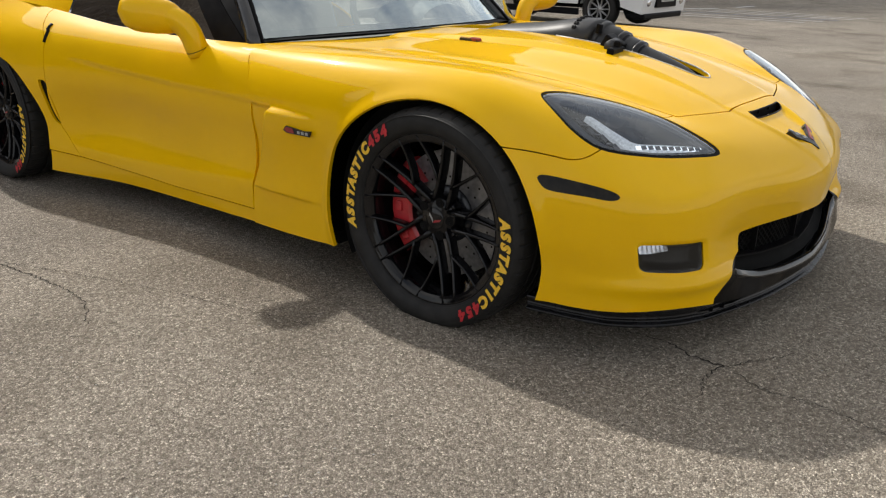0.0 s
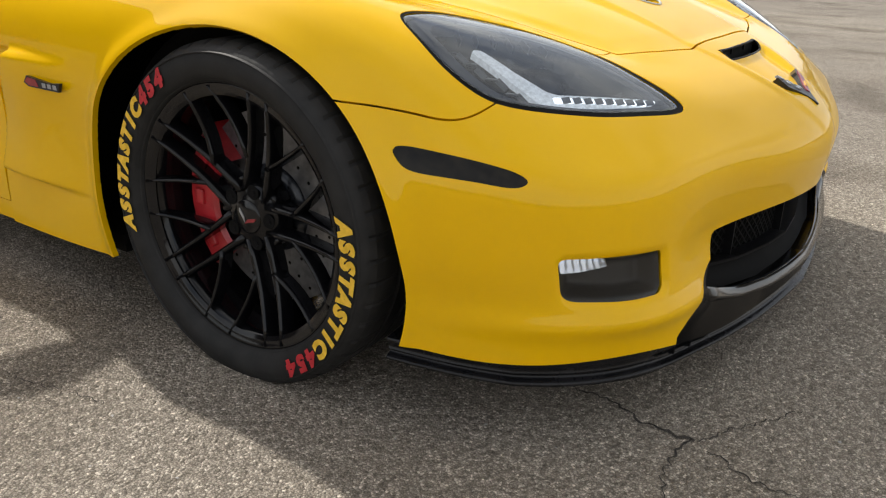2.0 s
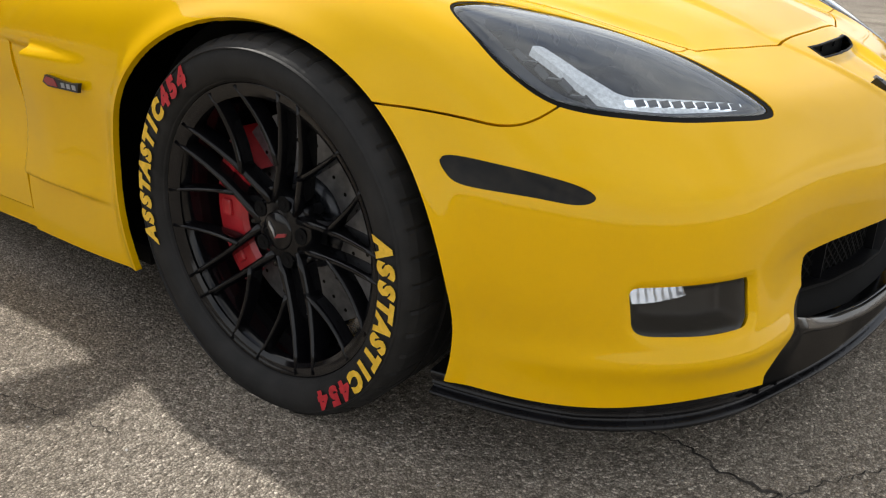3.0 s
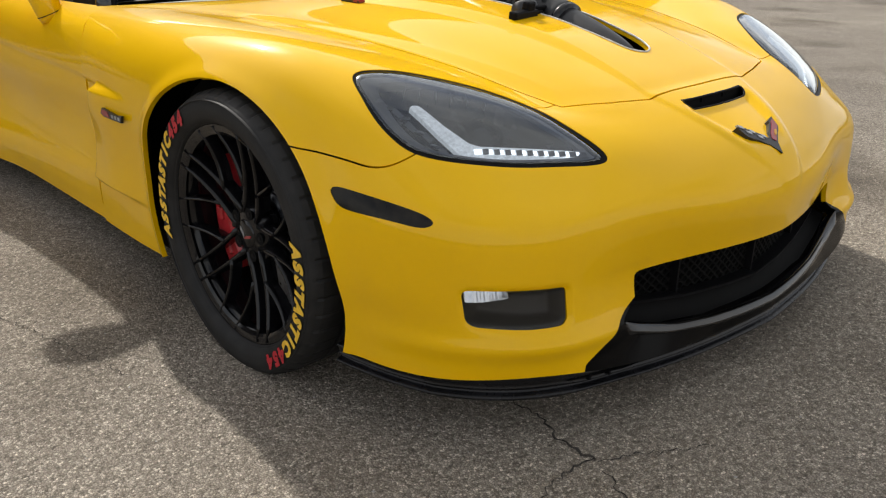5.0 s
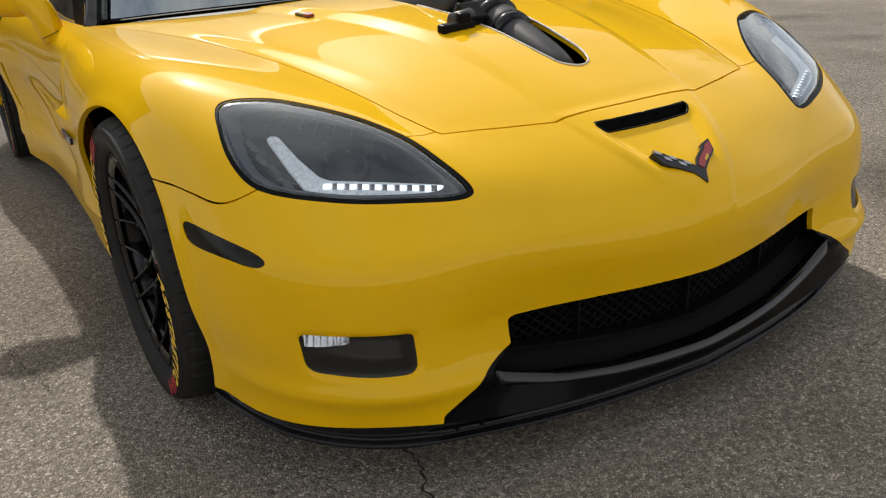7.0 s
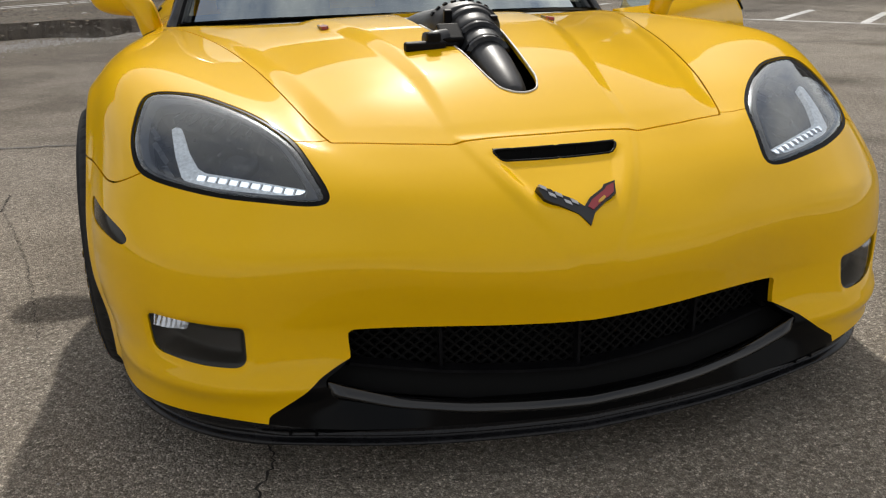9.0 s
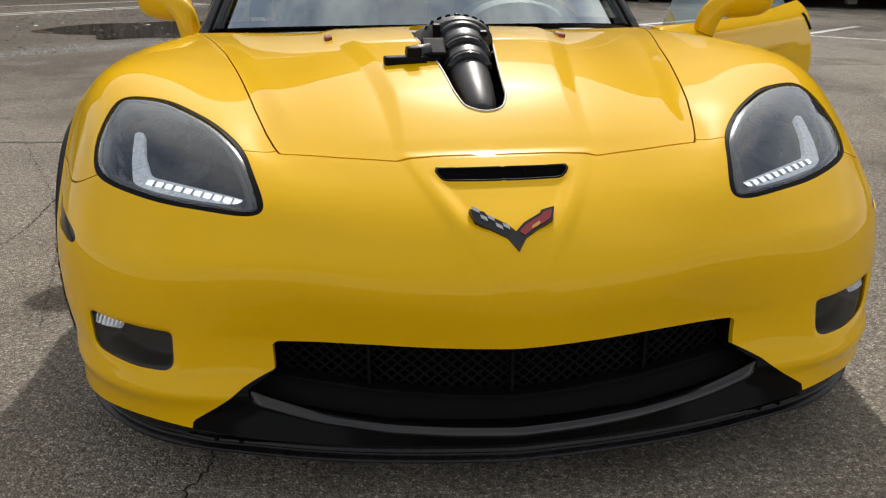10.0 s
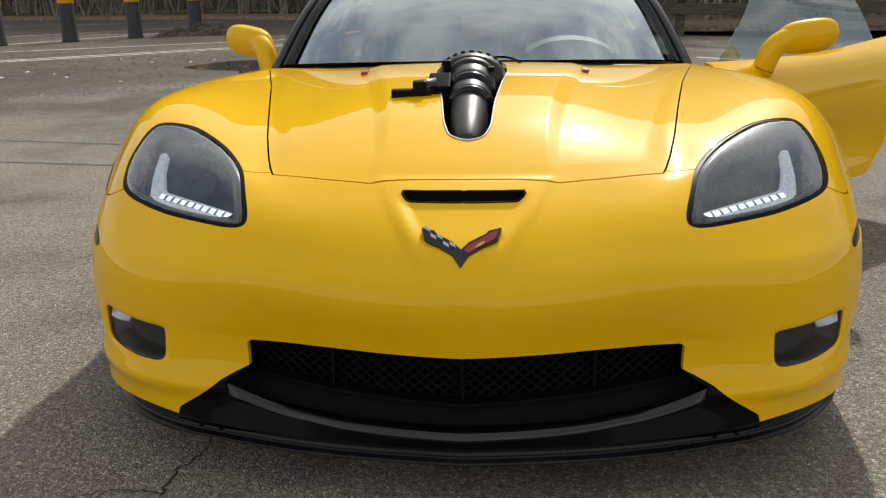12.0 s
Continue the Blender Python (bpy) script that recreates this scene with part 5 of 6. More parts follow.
def mirror(sx, parent):
    """A rounded pod on a swept stalk, its glass facing back."""
    c = Vector((.950, 1.245, .797))
    e1, e3 = Vector((.92, .40, .02)).normalized(), Vector((0, 0, 1))
    e2 = e3.cross(e1)
    V, n, m = [], 28, 20
    for i in range(m + 1):
        s = -1 + 2 * i / m
        w = max(1 - abs(s) ** 3.2, 0) ** .5
        for k in range(n):
            t = 2 * math.pi * k / n
            y, z = math.cos(t), math.sin(t)
            y = math.copysign(abs(y) ** .8, y) * w * (.060 if y < 0 else .042)
            z = math.copysign(abs(z) ** .85, z) * w * (.063 + .003 * s)
            p = c + e1 * s * .112 + e2 * y + Vector((0, 0, z + .012 * s))
            V.append((p.x * sx, p.y, p.z))
    F = [(i * n + k, i * n + (k + 1) % n, (i + 1) * n + (k + 1) % n, (i + 1) * n + k) for i in range(m) for k in range(n)]
    pod = link_mesh("door_mirror", V, F, YELLOW, parent, "yellow door mirror on a short stalk")
    a = [Vector((.838, 1.140, .664)), Vector((.848, 1.143, .69)), Vector((.858, 1.152, .73)), Vector((.880, 1.178, .772)), Vector((.925, 1.22, .795))]
    v, f = tube([(p[0] * sx, p[1], p[2]) for p in curve(a, 14)], [.040 + .004 * t for t in np.linspace(0, 1, 14)], 16)
    link_mesh("mirror_stalk", v, f, YELLOW, parent)
    v, f = tube([(p[0] * sx, p[1], p[2]) for p in curve(a, 80)[7:9]], .0412, 20, False)
    link_mesh("stalk_joint", v, f, DARK, parent)


mirror(-1, door_right)
mirror(1, door_left)

# door handles are touch pads: a slim dark recess at the rear edge
for sx, par in ((-1, door_right), (1, door_left)):
    pull = []
    for z in np.linspace(.630, .700, 8):
        q = sv[np.argmin((sv[:, 1] - 2.118 - (z - .64) * .2) ** 2 + (sv[:, 2] - z) ** 2)]
        pull.append((q[0] * sx, q[1], q[2]))
    v, f = tube(pull, .0085, 8)
    link_mesh("door_pull", v, f, BLACK_SATIN, par, "slim black door pull")

# dashboard, wheel, seats
dash_rows = [np.stack([cb * (.93, 1, 1) + np.array((0, .05, -.03)), cb * (.93, 1, 1) + np.array((0, .30, -.035)), cb * (.93, 1, 1) + np.array((0, .42, -.08)), cb * (.93, 1, 1) + np.array((0, .44, -.30))], 1)]
dashboard = link_mesh("dashboard", *grid_sheet(dash_rows[0]), CABIN, car, "dark grey dashboard")
v, f = lathe([(-.14, .13), (-.10, .145), (.10, .145), (.14, .13), (.14, .001)], 24, "y", (radians(-100), radians(100)))
hoodlet = link_mesh("gauge_hood", [(a * 1.25 + .34, b + 1.10, c * .55 + .73) for a, b, c in v], f, CABIN, dashboard)
ring = [(.34 + .175 * math.cos(t), 1.36 + .05 * math.sin(t), .74 + .165 * math.sin(t)) for t in np.linspace(0, 2 * math.pi, 40)]
v, f = tube(ring, .016, 10, False)
wheel_rim = link_mesh("steering_wheel", v, f, SEAT, car, "dark leather steering wheel")
for t in (0, 180, 270):
    c, s = math.cos(radians(t)), math.sin(radians(t))
    v, f = tube([(.34, 1.345, .74), (.34 + .17 * c, 1.36 + .05 * s, .74 + .16 * s)], [.026, .014], 8)
    link_mesh("wheel_spoke", v, f, SEAT, wheel_rim)
for sx in (-1, 1):
    seat = new("seat")
    seat.parent = car
    bm = bmesh.new()
    box(bm, sx * .36 - .25, 1.35, .22, sx * .36 + .25, 1.85, .40, .05)
    part("cushion", bm, SEAT, seat, smooth=True)
    bm = bmesh.new()
    box(bm, -.25, -.07, 0, .25, .07, .62, .06)
    o = part("backrest", bm, SEAT, seat, smooth=True)
    o.matrix_basis = pose(sx * .36, 1.88, .34, -18)
    bm = bmesh.new()
    box(bm, -.13, -.05, 0, .13, .05, .20, .04)
    o = part("headrest", bm, SEAT, seat, smooth=True)
    o.matrix_basis = pose(sx * .36, 2.07, .90, -18)
bm = bmesh.new()
box(bm, -.10, .95, .16, .10, 2.0, .46, .03)
part("console", bm, CABIN, car)
# stickers inside the glass
for x, y, z, w, h, mt in ((.60, 1.06, .815, .035, .022, SILVER), (-.575, 1.00, .800, .042, .062, BADGE_DARK)):
    n = Vector((0, -.62, .78))
    part("screen_sticker", prism([(-w, -h), (w, -h), (w, h), (-w, h)], (x, y, z), (1, .35 * (1 if x > 0 else -1), 0), (0, .78, .62), .0005, .0005), mt, screen_glass)

# ---- intake that comes up through the hood ----
intake = new("air_intake")
intake.parent = car
intake["label"] = "black intake pipe with throttle body rising through the hood"

# long pipe from the cowl, flat and wide at its back end
V, n = [], 28
LINE = [(0, .62, .704, .078, .030), (0, .49, .718, .086, .032), (0, .385, .734, .090, .040), (0, .26, .743, .092, .047), (0, .14, .753, .092, .054), (0, .05, .760, .090, .061), (.001, 0, .751, .083, .065)]
ln = curve(LINE, 30)
for i, (x, y, z, a, b) in enumerate(ln):
    for k in range(n):
        t = 2 * math.pi * k / n
        V.append((x + a * math.cos(t), y - .35 * b * max(0, (i - 22) / 7) * math.sin(t), z + b * math.sin(t)))
F = [(i * n + k, i * n + (k + 1) % n, (i + 1) * n + (k + 1) % n, (i + 1) * n + k) for i in range(29) for k in range(n)]
F += [tuple(range(n))[::-1], tuple(range(29 * n, 30 * n))]
link_mesh("intake_pipe", V, F, HOSE, intake, "satin black tapered intake pipe")
axis0, axis1 = Vector((.001, .035, .758)), Vector((0, -.40, .628))


def along(t):
    return axis0.lerp(axis1, t)


def collar(name, t0, t1, r0, r1, mat=HOSE, steps=4):
    ts = np.linspace(t0, t1, steps)
    v, f = tube([along(t) for t in ts], list(np.linspace(r0, r1, steps)), 32)
    return link_mesh(name, v, f, mat, intake)


collar("throttle_body", .02, .30, .070, .062)
collar("clamp_ring", .10, .135, .0725, .0715)
collar("clamp_ring", .27, .305, .0665, .0655, BLACK_GLOSS)
collar("coupling", .30, .44, .058, .056)
collar("coupling_ring", .42, .455, .0585, .058, BLACK_GLOSS)
v, f = tube([along(t) for t in np.linspace(.45, .93, 14)], [.048, .0475, .047, .0465, .046, .045, .044, .043, .042, .040, .038, .035, .031, .025], 32)
link_mesh("tapered_tube", v, f, HOSE, intake, "tapered black tube diving into the hood")
# ribs over the bend
for k in range(9):
    a = radians(30 + 15 * k)
    bm = bmesh.new()
    box(bm, -.006, -.008, -.004, .006, .008, .004, .002)
    o = part("rib", bm, BLACK_SATIN, intake)
    o.matrix_basis = Matrix.Translation((.089 * math.cos(a), .055, .760 + .062 * math.sin(a))) @ Matrix.Rotation(radians(90) - a, 4, "Y")
# actuator box, motor and lever on the right-hand side
bm = bmesh.new()
box(bm, -.024, -.034, -.034, .032, .030, .026, .005)
box(bm, -.018, -.040, -.026, .018, -.030, .016, .004)
o = part("actuator_box", bm, BLACK_SATIN, intake, "black actuator box")
o.matrix_basis = pose(-.080, -.098, .744, 30, 0, 0)
v, f = tube([(-.085, -.112, .746), (-.140, -.122, .744)], [.024, .021], 18)
link_mesh("motor", v, f, HOSE, intake)
bm = bmesh.new()
box(bm, -.048, -.012, -.011, .052, .012, .010, .005)
box(bm, .006, -.010, .004, .040, .012, .030, .006)
o = part("lever", bm, BLACK_SATIN, intake)
o.matrix_basis = pose(-.148, -.146, .737, 6, 0, 8)
bm = bmesh.new()
box(bm, -.010, -.008, -.014, .010, .008, .018, .003)
o = part("plug", bm, BLACK_SATIN, intake)
o.matrix_basis = pose(-.062, -.035, .790, 10)
bm = bmesh.new()
box(bm, -.009, -.008, -.006, .009, .008, .006, .002)
o = part("plug", bm, BLACK_SATIN, intake)
o.matrix_basis = pose(.052, -.045, .785, 10)
v, f = tube(curve([(.03, .40, .775), (.07, .42, .782), (.12, .45, .772), (.15, .50, .752)], 14), .004, 8)
link_mesh("cable", v, f, BLACK_SATIN, intake, "thin black cable")
# bare edge of the cut hood: pale trim along the slot
slot = rounded(SLOT, .02, 3)
hv = hood_sheet[0]
brim = []
for p in slot:
    if p[1] < .12:
        i = np.argsort(np.hypot(hv[:, 0] - p[0], hv[:, 1] - p[1]))[:6]
        brim.append((p[0], p[1], hv[i, 2].mean() + .0008))
PALE = textured(material("bare_fibreglass", (0.62, 0.60, 0.55), 0.5), 60, [(0.45, 0.43, 0.39), (0.72, 0.70, 0.66)])
v, f = tube(brim, .0024, 7)
link_mesh("cut_edge", v, f, PALE, intake, "bare pale edge of the cut hood")
# ---- the lot: cracks, lines, puddle, bollards, fence, parked vehicle, woods ----
rng = random.Random(7)
CRACK = textured(material("crack_dark", (0.05, 0.045, 0.04), 0.95, spec=0.1), 40, [(0.03, 0.027, 0.024), (0.08, 0.072, 0.064)])
WHITE_LINE = textured(material("worn_white_paint", (0.6, 0.59, 0.57), 0.7), 9, [(0.38, 0.365, 0.345), (0.68, 0.67, 0.65), (0.78, 0.77, 0.75)], None, 0.3)
BLUE_LINE = textured(material("worn_blue_paint", (0.12, 0.2, 0.42), 0.7), 9, [(0.17, 0.18, 0.22), (0.12, 0.2, 0.42)], None, 0.3)
WATER = textured(material("puddle_water", (0.05, 0.045, 0.04), 0.1, spec=0.5), 1.5, [(0.03, 0.027, 0.024), (0.08, 0.073, 0.066)], (0.0, 0.22))
BARK = textured(material("bark", (0.22, 0.185, 0.155), 0.9), 14, [(0.12, 0.098, 0.08), (0.23, 0.195, 0.16), (0.34, 0.30, 0.25)], None, 0.7, stretch=(1, 1, .25), dist=0.01)
TWIG = textured(material("twigs", (0.18, 0.14, 0.11), 0.9), 3, [(0.12, 0.09, 0.07), (0.26, 0.205, 0.16)])
# the same twigs with shade put into the colour, for the hood's dark reflection
TWIG_DARK = textured(material("darkened_twigs", (0.10, 0.078, 0.06), 0.9), 3, [(0.06, 0.046, 0.036), (0.13, 0.10, 0.078)])
# litter brown, darkened to keep the backdrop's reflection in the hood dark
BACKDROP = textured(material("darkened_backdrop", (0.09, 0.07, 0.05), 0.95), 2, [(0.05, 0.038, 0.028), (0.09, 0.07, 0.05), (0.13, 0.10, 0.07)], None, 0.8, dist=0.05)
DIRT = textured(material("wet_dirt", (0.05, 0.038, 0.028), 0.9), 12, [(0.02, 0.015, 0.011), (0.06, 0.045, 0.032), (0.12, 0.09, 0.06)], None, 0.9, dist=0.02)
SEAM = textured(material("tar_seam", (0.11, 0.10, 0.092), 0.9), 10, [(0.075, 0.068, 0.062), (0.15, 0.138, 0.125)])
LITTER = textured(material("leaf_litter", (0.16, 0.11, 0.07), 0.95), 7, [(0.08, 0.057, 0.037), (0.18, 0.132, 0.087), (0.28, 0.21, 0.145)], None, 0.8, dist=0.02)
GRASS = textured(material("grass_verge", (0.07, 0.08, 0.03), 0.9), 5, [(0.10, 0.12, 0.04), (0.17, 0.20, 0.07), (0.28, 0.26, 0.13)], None, 0.8, dist=0.02)
TIMBER = textured(material("weathered_timber", (0.12, 0.1, 0.08), 0.85), 6, [(0.04, 0.036, 0.026), (0.075, 0.067, 0.049), (0.12, 0.108, 0.08)], None, 0.5, stretch=(.4, 6, 6), dist=0.004)
BOLLARD_BLACK = textured(material("bollard_black", (0.02, 0.02, 0.021), 0.55), 9, [(0.014, 0.014, 0.015), (0.034, 0.033, 0.032)], (0.45, 0.7), 0.2)
BOLLARD_YELLOW = textured(material("bollard_yellow", (0.75, 0.38, 0.02), 0.5), 9, [(0.6, 0.3, 0.02), (0.8, 0.42, 0.03)], (0.4, 0.6))
WHITE_CAR = textured(material("white_paint", (0.75, 0.76, 0.77), 0.3, 0, 0.6), 4, [(0.72, 0.73, 0.74), (0.78, 0.79, 0.8)], (0.25, 0.35))
ALLOY = material("alloy_grey", (0.36, 0.36, 0.37), 0.35, 0.8)
GRIT = textured(material("grit", (0.22, 0.22, 0.225), 0.6), 60, [(0.10, 0.10, 0.10), (0.24, 0.24, 0.245), (0.5, 0.5, 0.51)])
CONCRETE = textured(material("concrete", (0.36, 0.35, 0.33), 0.85), 8, [(0.26, 0.25, 0.235), (0.36, 0.35, 0.33), (0.44, 0.43, 0.41)], None, 0.4)


def ground_z(x, y):
    return -0.033 * min(max(x - 1.8, 0), 25) - 0.05 * min(max((y - 0.7) / 1.5, 0), 1) ** 2 * min(max((7 - y) / 3.5, 0), 1) * min(max((8 - abs(x)) / 4, 0), 1)


def ribbon(points, w0, w1, jitter, step, lift):
    """A thin jagged strip that lies on the ground."""
    p = curve(points, max(8, int(np.linalg.norm(np.diff(np.asarray(points, float), axis=0), axis=1).sum() / step)))
    V, F = [], []
    for i, q in enumerate(p):
        d = p[min(i + 1, len(p) - 1)] - p[max(i - 1, 0)]
        n = np.array((-d[1], d[0])) / (np.linalg.norm(d) + 1e-9)
        q = q + n * rng.uniform(-jitter, jitter)
        w = (w0 + (w1 - w0) * i / len(p)) * rng.uniform(.45, 1.4)
        for s in (1, -1):
            a = q + n * s * w / 2
            V.append((a[0], a[1], ground_z(*a) + lift))
    for i in range(len(p) - 1):
        F.append((2 * i, 2 * i + 2, 2 * i + 3, 2 * i + 1))
    return V, F


for pts, w0, w1 in (([(-.592, -.45), (-.593, -.516), (-.588, -.637), (-.612, -.69), (-.617, -.80)], .003, .007), ([(-.617, -.80), (-.68, -.785), (-.736, -.79), (-.82, -.815)], .005, .0015),
                    ([(-.617, -.80), (-.54, -.842), (-.464, -.893), (-.40, -.93)], .004, .0015), ([(-.63, -.83), (-.671, -.92), (-.66, -1.05), (-.69, -1.21), (-.66, -1.5)], .003, .002),
                    ([(-1.56, 1.7), (-1.532, 1.393), (-1.511, 1.082), (-1.53, .836), (-1.60, .70)], .007, .003), ([(-2.3, 3.2), (-1.95, 2.4), (-1.62, 1.64), (-1.27, .6), (-1.15, .1)], .0035, .002),
                    ([(-2.6, 1.6), (-2.1, 1.5), (-1.62, 1.64)], .0035, .002)):
    tagged(link_mesh("ground_crack", *ribbon(pts, w0, w1, .007, .009, .002), CRACK, smooth=False), "thin dark crack in the asphalt", "crack", kind="structure")
for pts in ([(-7, 3.4), (-3.22, 3.0), (-2.43, 2.88), (-1.2, 2.75)], [(2.2, 5.6), (4.5, 5.9), (5.6, 5.97), (9, 6.3)], [(11.2, 7), (11.5, 4.94), (11.6, 3.1), (11.9, 1.6), (12.6, -3)], [(-6, 4.3), (-3.72, 3.83), (-2.5, 3.6)]):
    tagged(link_mesh("tar_seam", *ribbon(pts, .034, .03, .012, .06, .003), SEAM, smooth=False), "dark tar seam across the asphalt", "seam", kind="structure")


def line(a, b, w, mat, name="parking_line", label="worn white painted parking line"):
    a, b = np.array(a, float), np.array(b, float)
    n = max(2, int(np.linalg.norm(b - a) / .25))
    d = (b - a) / np.linalg.norm(b - a)
    nn = np.array((-d[1], d[0])) * w / 2
    V, F = [], []
    for i in range(n + 1):
        q = a + (b - a) * i / n
        for s in (1, -1):
            r = q + nn * s * rng.uniform(.88, 1.06)
            V.append((r[0], r[1], ground_z(*r) + .004))
    F = [(2 * i, 2 * i + 1, 2 * i + 3, 2 * i + 2) for i in range(n)]
    return tagged(link_mesh(name, V, F, mat, smooth=False), label, "line", kind="structure")


for a, b in (((-11.0, 9.2), (-3.2, 16.4)), ((-10.4, 9.3), (-2.8, 16.2)), ((-12.4, 12.3), (-3.4, 18.3)), ((-12.2, 14.0), (-8.6, 25.6)), ((-15.6, 18), (-10.2, 27)), ((-24, 29.3), (-6, 34.6))):
    line(a, b, .12, WHITE_LINE)
line((3.2, 11.2), (9.2, 7.3), .12, WHITE_LINE)
for k in range(7):
    a = np.array((4.2 + .98 * k, 10.6 - .62 * k))
    line(a, a + (2.1, 2.0), .13, WHITE_LINE)
for k in range(6):
    line((18.4 + 1.4 * k, 10.2 - .05 * k), (19.6 + 1.4 * k, 5.0 - .05 * k), .2, BLUE_LINE if k == 2 else WHITE_LINE)
line((18.0, 10.6), (29, 9.6), .18, WHITE_LINE)

# wet low spot with a rim of grit
pud = loop([(-4.4, 9.6), (-4.2, 10.7), (-3.4, 11.2), (-2.5, 11.3), (-1.4, 10.6), (-1.3, 9.3), (-2.3, 8.55), (-2.8, 8.7), (-3.1, 8.45), (-3.6, 9.2)], 90)
pc = pud.mean(0)
pud = pc + (pud - pc) * (1 + .22 * np.array([noise.noise((math.cos(t) * 2.3, math.sin(t) * 2.3, 4)) for t in np.linspace(0, 2 * math.pi, 90)]))[:, None]
tagged(link_mesh("puddle", [(*p, .004) for p in pud] + [(*pc, .004)], [(i, (i + 1) % 90, 90) for i in range(90)], WATER, smooth=False), "shallow dark puddle on the asphalt", "puddle", kind="structure")


def scatter(name, label, mat, n, place, size, category, flat=.5):
    V, F = [], []
    for _ in range(n):
        x, y = place()
        s = rng.uniform(*size)
        o, t = len(V), rng.uniform(0, 6.3)
        z = ground_z(x, y)
        for k in range(4):
            a = t + k * math.pi / 2
            V.append((x + s * math.cos(a) * rng.uniform(.7, 1.2), y + s * math.sin(a) * rng.uniform(.7, 1.2), z + .001))
        V.append((x, y, z + s * flat * rng.uniform(.7, 1.3)))
        F += [(o + k, o + (k + 1) % 4, o + 4) for k in range(4)]
    return tagged(link_mesh(name, V, F, mat, smooth=False), label, category, kind="stuff")


def along_band():
    x = rng.gauss(-3.2, 1.5)
    return x, 7.55 + (x + 3.2) * .75 + rng.gauss(0, .33)


scatter("grit", "loose grey grit on the asphalt", GRIT, 5200, along_band, (.004, .012), "grit")
scatter("debris", "dark dirt and bark scraps on the wet asphalt", DIRT, 1500, lambda: (rng.uniform(-12, -1.5), rng.triangular(6.5, 19, 10)), (.012, .045), "debris", .3)
scatter("paper_scraps", "few pale scraps on the asphalt", WHITE_LINE, 26, lambda: (rng.uniform(-9, -1.8), rng.uniform(7, 14)), (.02, .06), "scraps", .25)
scatter("loose_stones", "small loose stones on the asphalt", CONCRETE, 500, lambda: (rng.uniform(-2.6, 1.6), rng.uniform(-1.8, 2.2)), (.0018, .0042), "stones", .6)
scatter("fallen_leaves", "brown leaf scraps on the lot", LITTER, 500, lambda: (rng.uniform(-13, -1), rng.uniform(9.5, 24)), (.02, .06), "leaves", .25)

# raised verge with leaf litter and grass under the trees
V, n = [], 60
gx = np.linspace(-70, 60, 131)


def verge_edge(x):
    return float(np.interp(x, [-70, -30, -14, -7, -2, 3, 12, 60], [52, 42, 37.5, 33, 24, 19.0, 17.2, 10]))


rows = []
for j, (o, h) in enumerate(((0, .0), (.12, .12), (1.0, .16), (3, .25), (8, .5), (20, .9), (60, 2.0))):
    rows.append(np.array([(x, verge_edge(x) + o, h + .06 * noise.noise((x * .6, o, 1)) * (j > 1)) for x in gx]))
verge = link_mesh("verge", *grid_sheet(np.stack(rows, 1)), LITTER)
tagged(verge, "brown leaf litter under bare trees", "verge", kind="structure")
strip = [np.array([(x, verge_edge(x) + o, h) for x in gx if x < -6]) for o, h in ((2.4, .27), (3.4, .33), (4.4, .38))]
tagged(link_mesh("grass_strip", *grid_sheet(np.stack(strip, 1)), GRASS), "dull green grass strip beside the woods", "grass", kind="structure")

# bollards
bollard = thing("bollard", "black bollard sleeve with a yellow top", "bollard", (-10.16, 17.67, 0), "bollards along the lot")
v, f = lathe([(0, .20), (.06, .195), (.08, .185), (.90, .178), (.91, .174)], 24, "z")
link_mesh("sleeve", v, f, BOLLARD_BLACK, bollard)
v, f = lathe([(.90, .181), (.91, .184), (1.22, .182), (1.23, .178)], 24, "z")
link_mesh("band", v, f, BOLLARD_YELLOW, bollard)
v, f = lathe([(1.22, .175), (1.27, .165), (1.33, .12), (1.36, .06), (1.365, .001)], 24, "z")
link_mesh("dome", v, f, BOLLARD_BLACK, bollard)
for x, y in ((-11.18, 16.35), (-9.21, 19.22), (-8.39, 21.41), (-12.3, 14.9)):
    copy_thing(bollard, pose(x, y, 0, 0, 0, rng.uniform(0, 90)))
# heap of swept litter by the bollards
hv, hf = [], []
for i in range(25):
    for j in range(13):
        a, b = (i / 24 - .5) * 2, (j / 12 - .5) * 2
        h = max(0, 1 - a * a - b * b) ** .7 * .24 * (1 + .6 * noise.noise((a * 3, b * 3, 2)) + .5 * noise.noise((a * 9, b * 9, 5)))
        hv.append((-7.7 + 1.35 * a - .15 * b, 20.4 + .5 * a + .55 * b, h))
hf = [(i * 13 + j, (i + 1) * 13 + j, (i + 1) * 13 + j + 1, i * 13 + j + 1) for i in range(24) for j in range(12)]
tagged(link_mesh("earth_mound", hv, hf, DIRT, smooth=False), "low mound of dark swept dirt", "mound")

# timber guard rail
rail = thing("timber_fence", "weathered timber post and rail fence", "fence", (2.0, 18.7, 0))
d = Vector((1, -.16, 0)).normalized()
ang = math.atan2(d.y, d.x)
for k in range(6):
    c = d * 2.45 * k
    bm = bmesh.new()
    box(bm, -.11, -.10, -.2, .11, .10, 1.04, .012)
    o = part("post", bm, TIMBER, rail)
    o.matrix_basis = pose(c.x, c.y, 0, 0, 0, math.degrees(ang))
    if k < 5:
        for z in (.40, .76):
            bm = bmesh.new()
            box(bm, -.02, -.20, z, 2.47, -.103, z + .25, .012)
            o = part("rail", bm, TIMBER, rail)
            o.matrix_basis = pose(c.x, c.y, 0, 0, 0, math.degrees(ang))

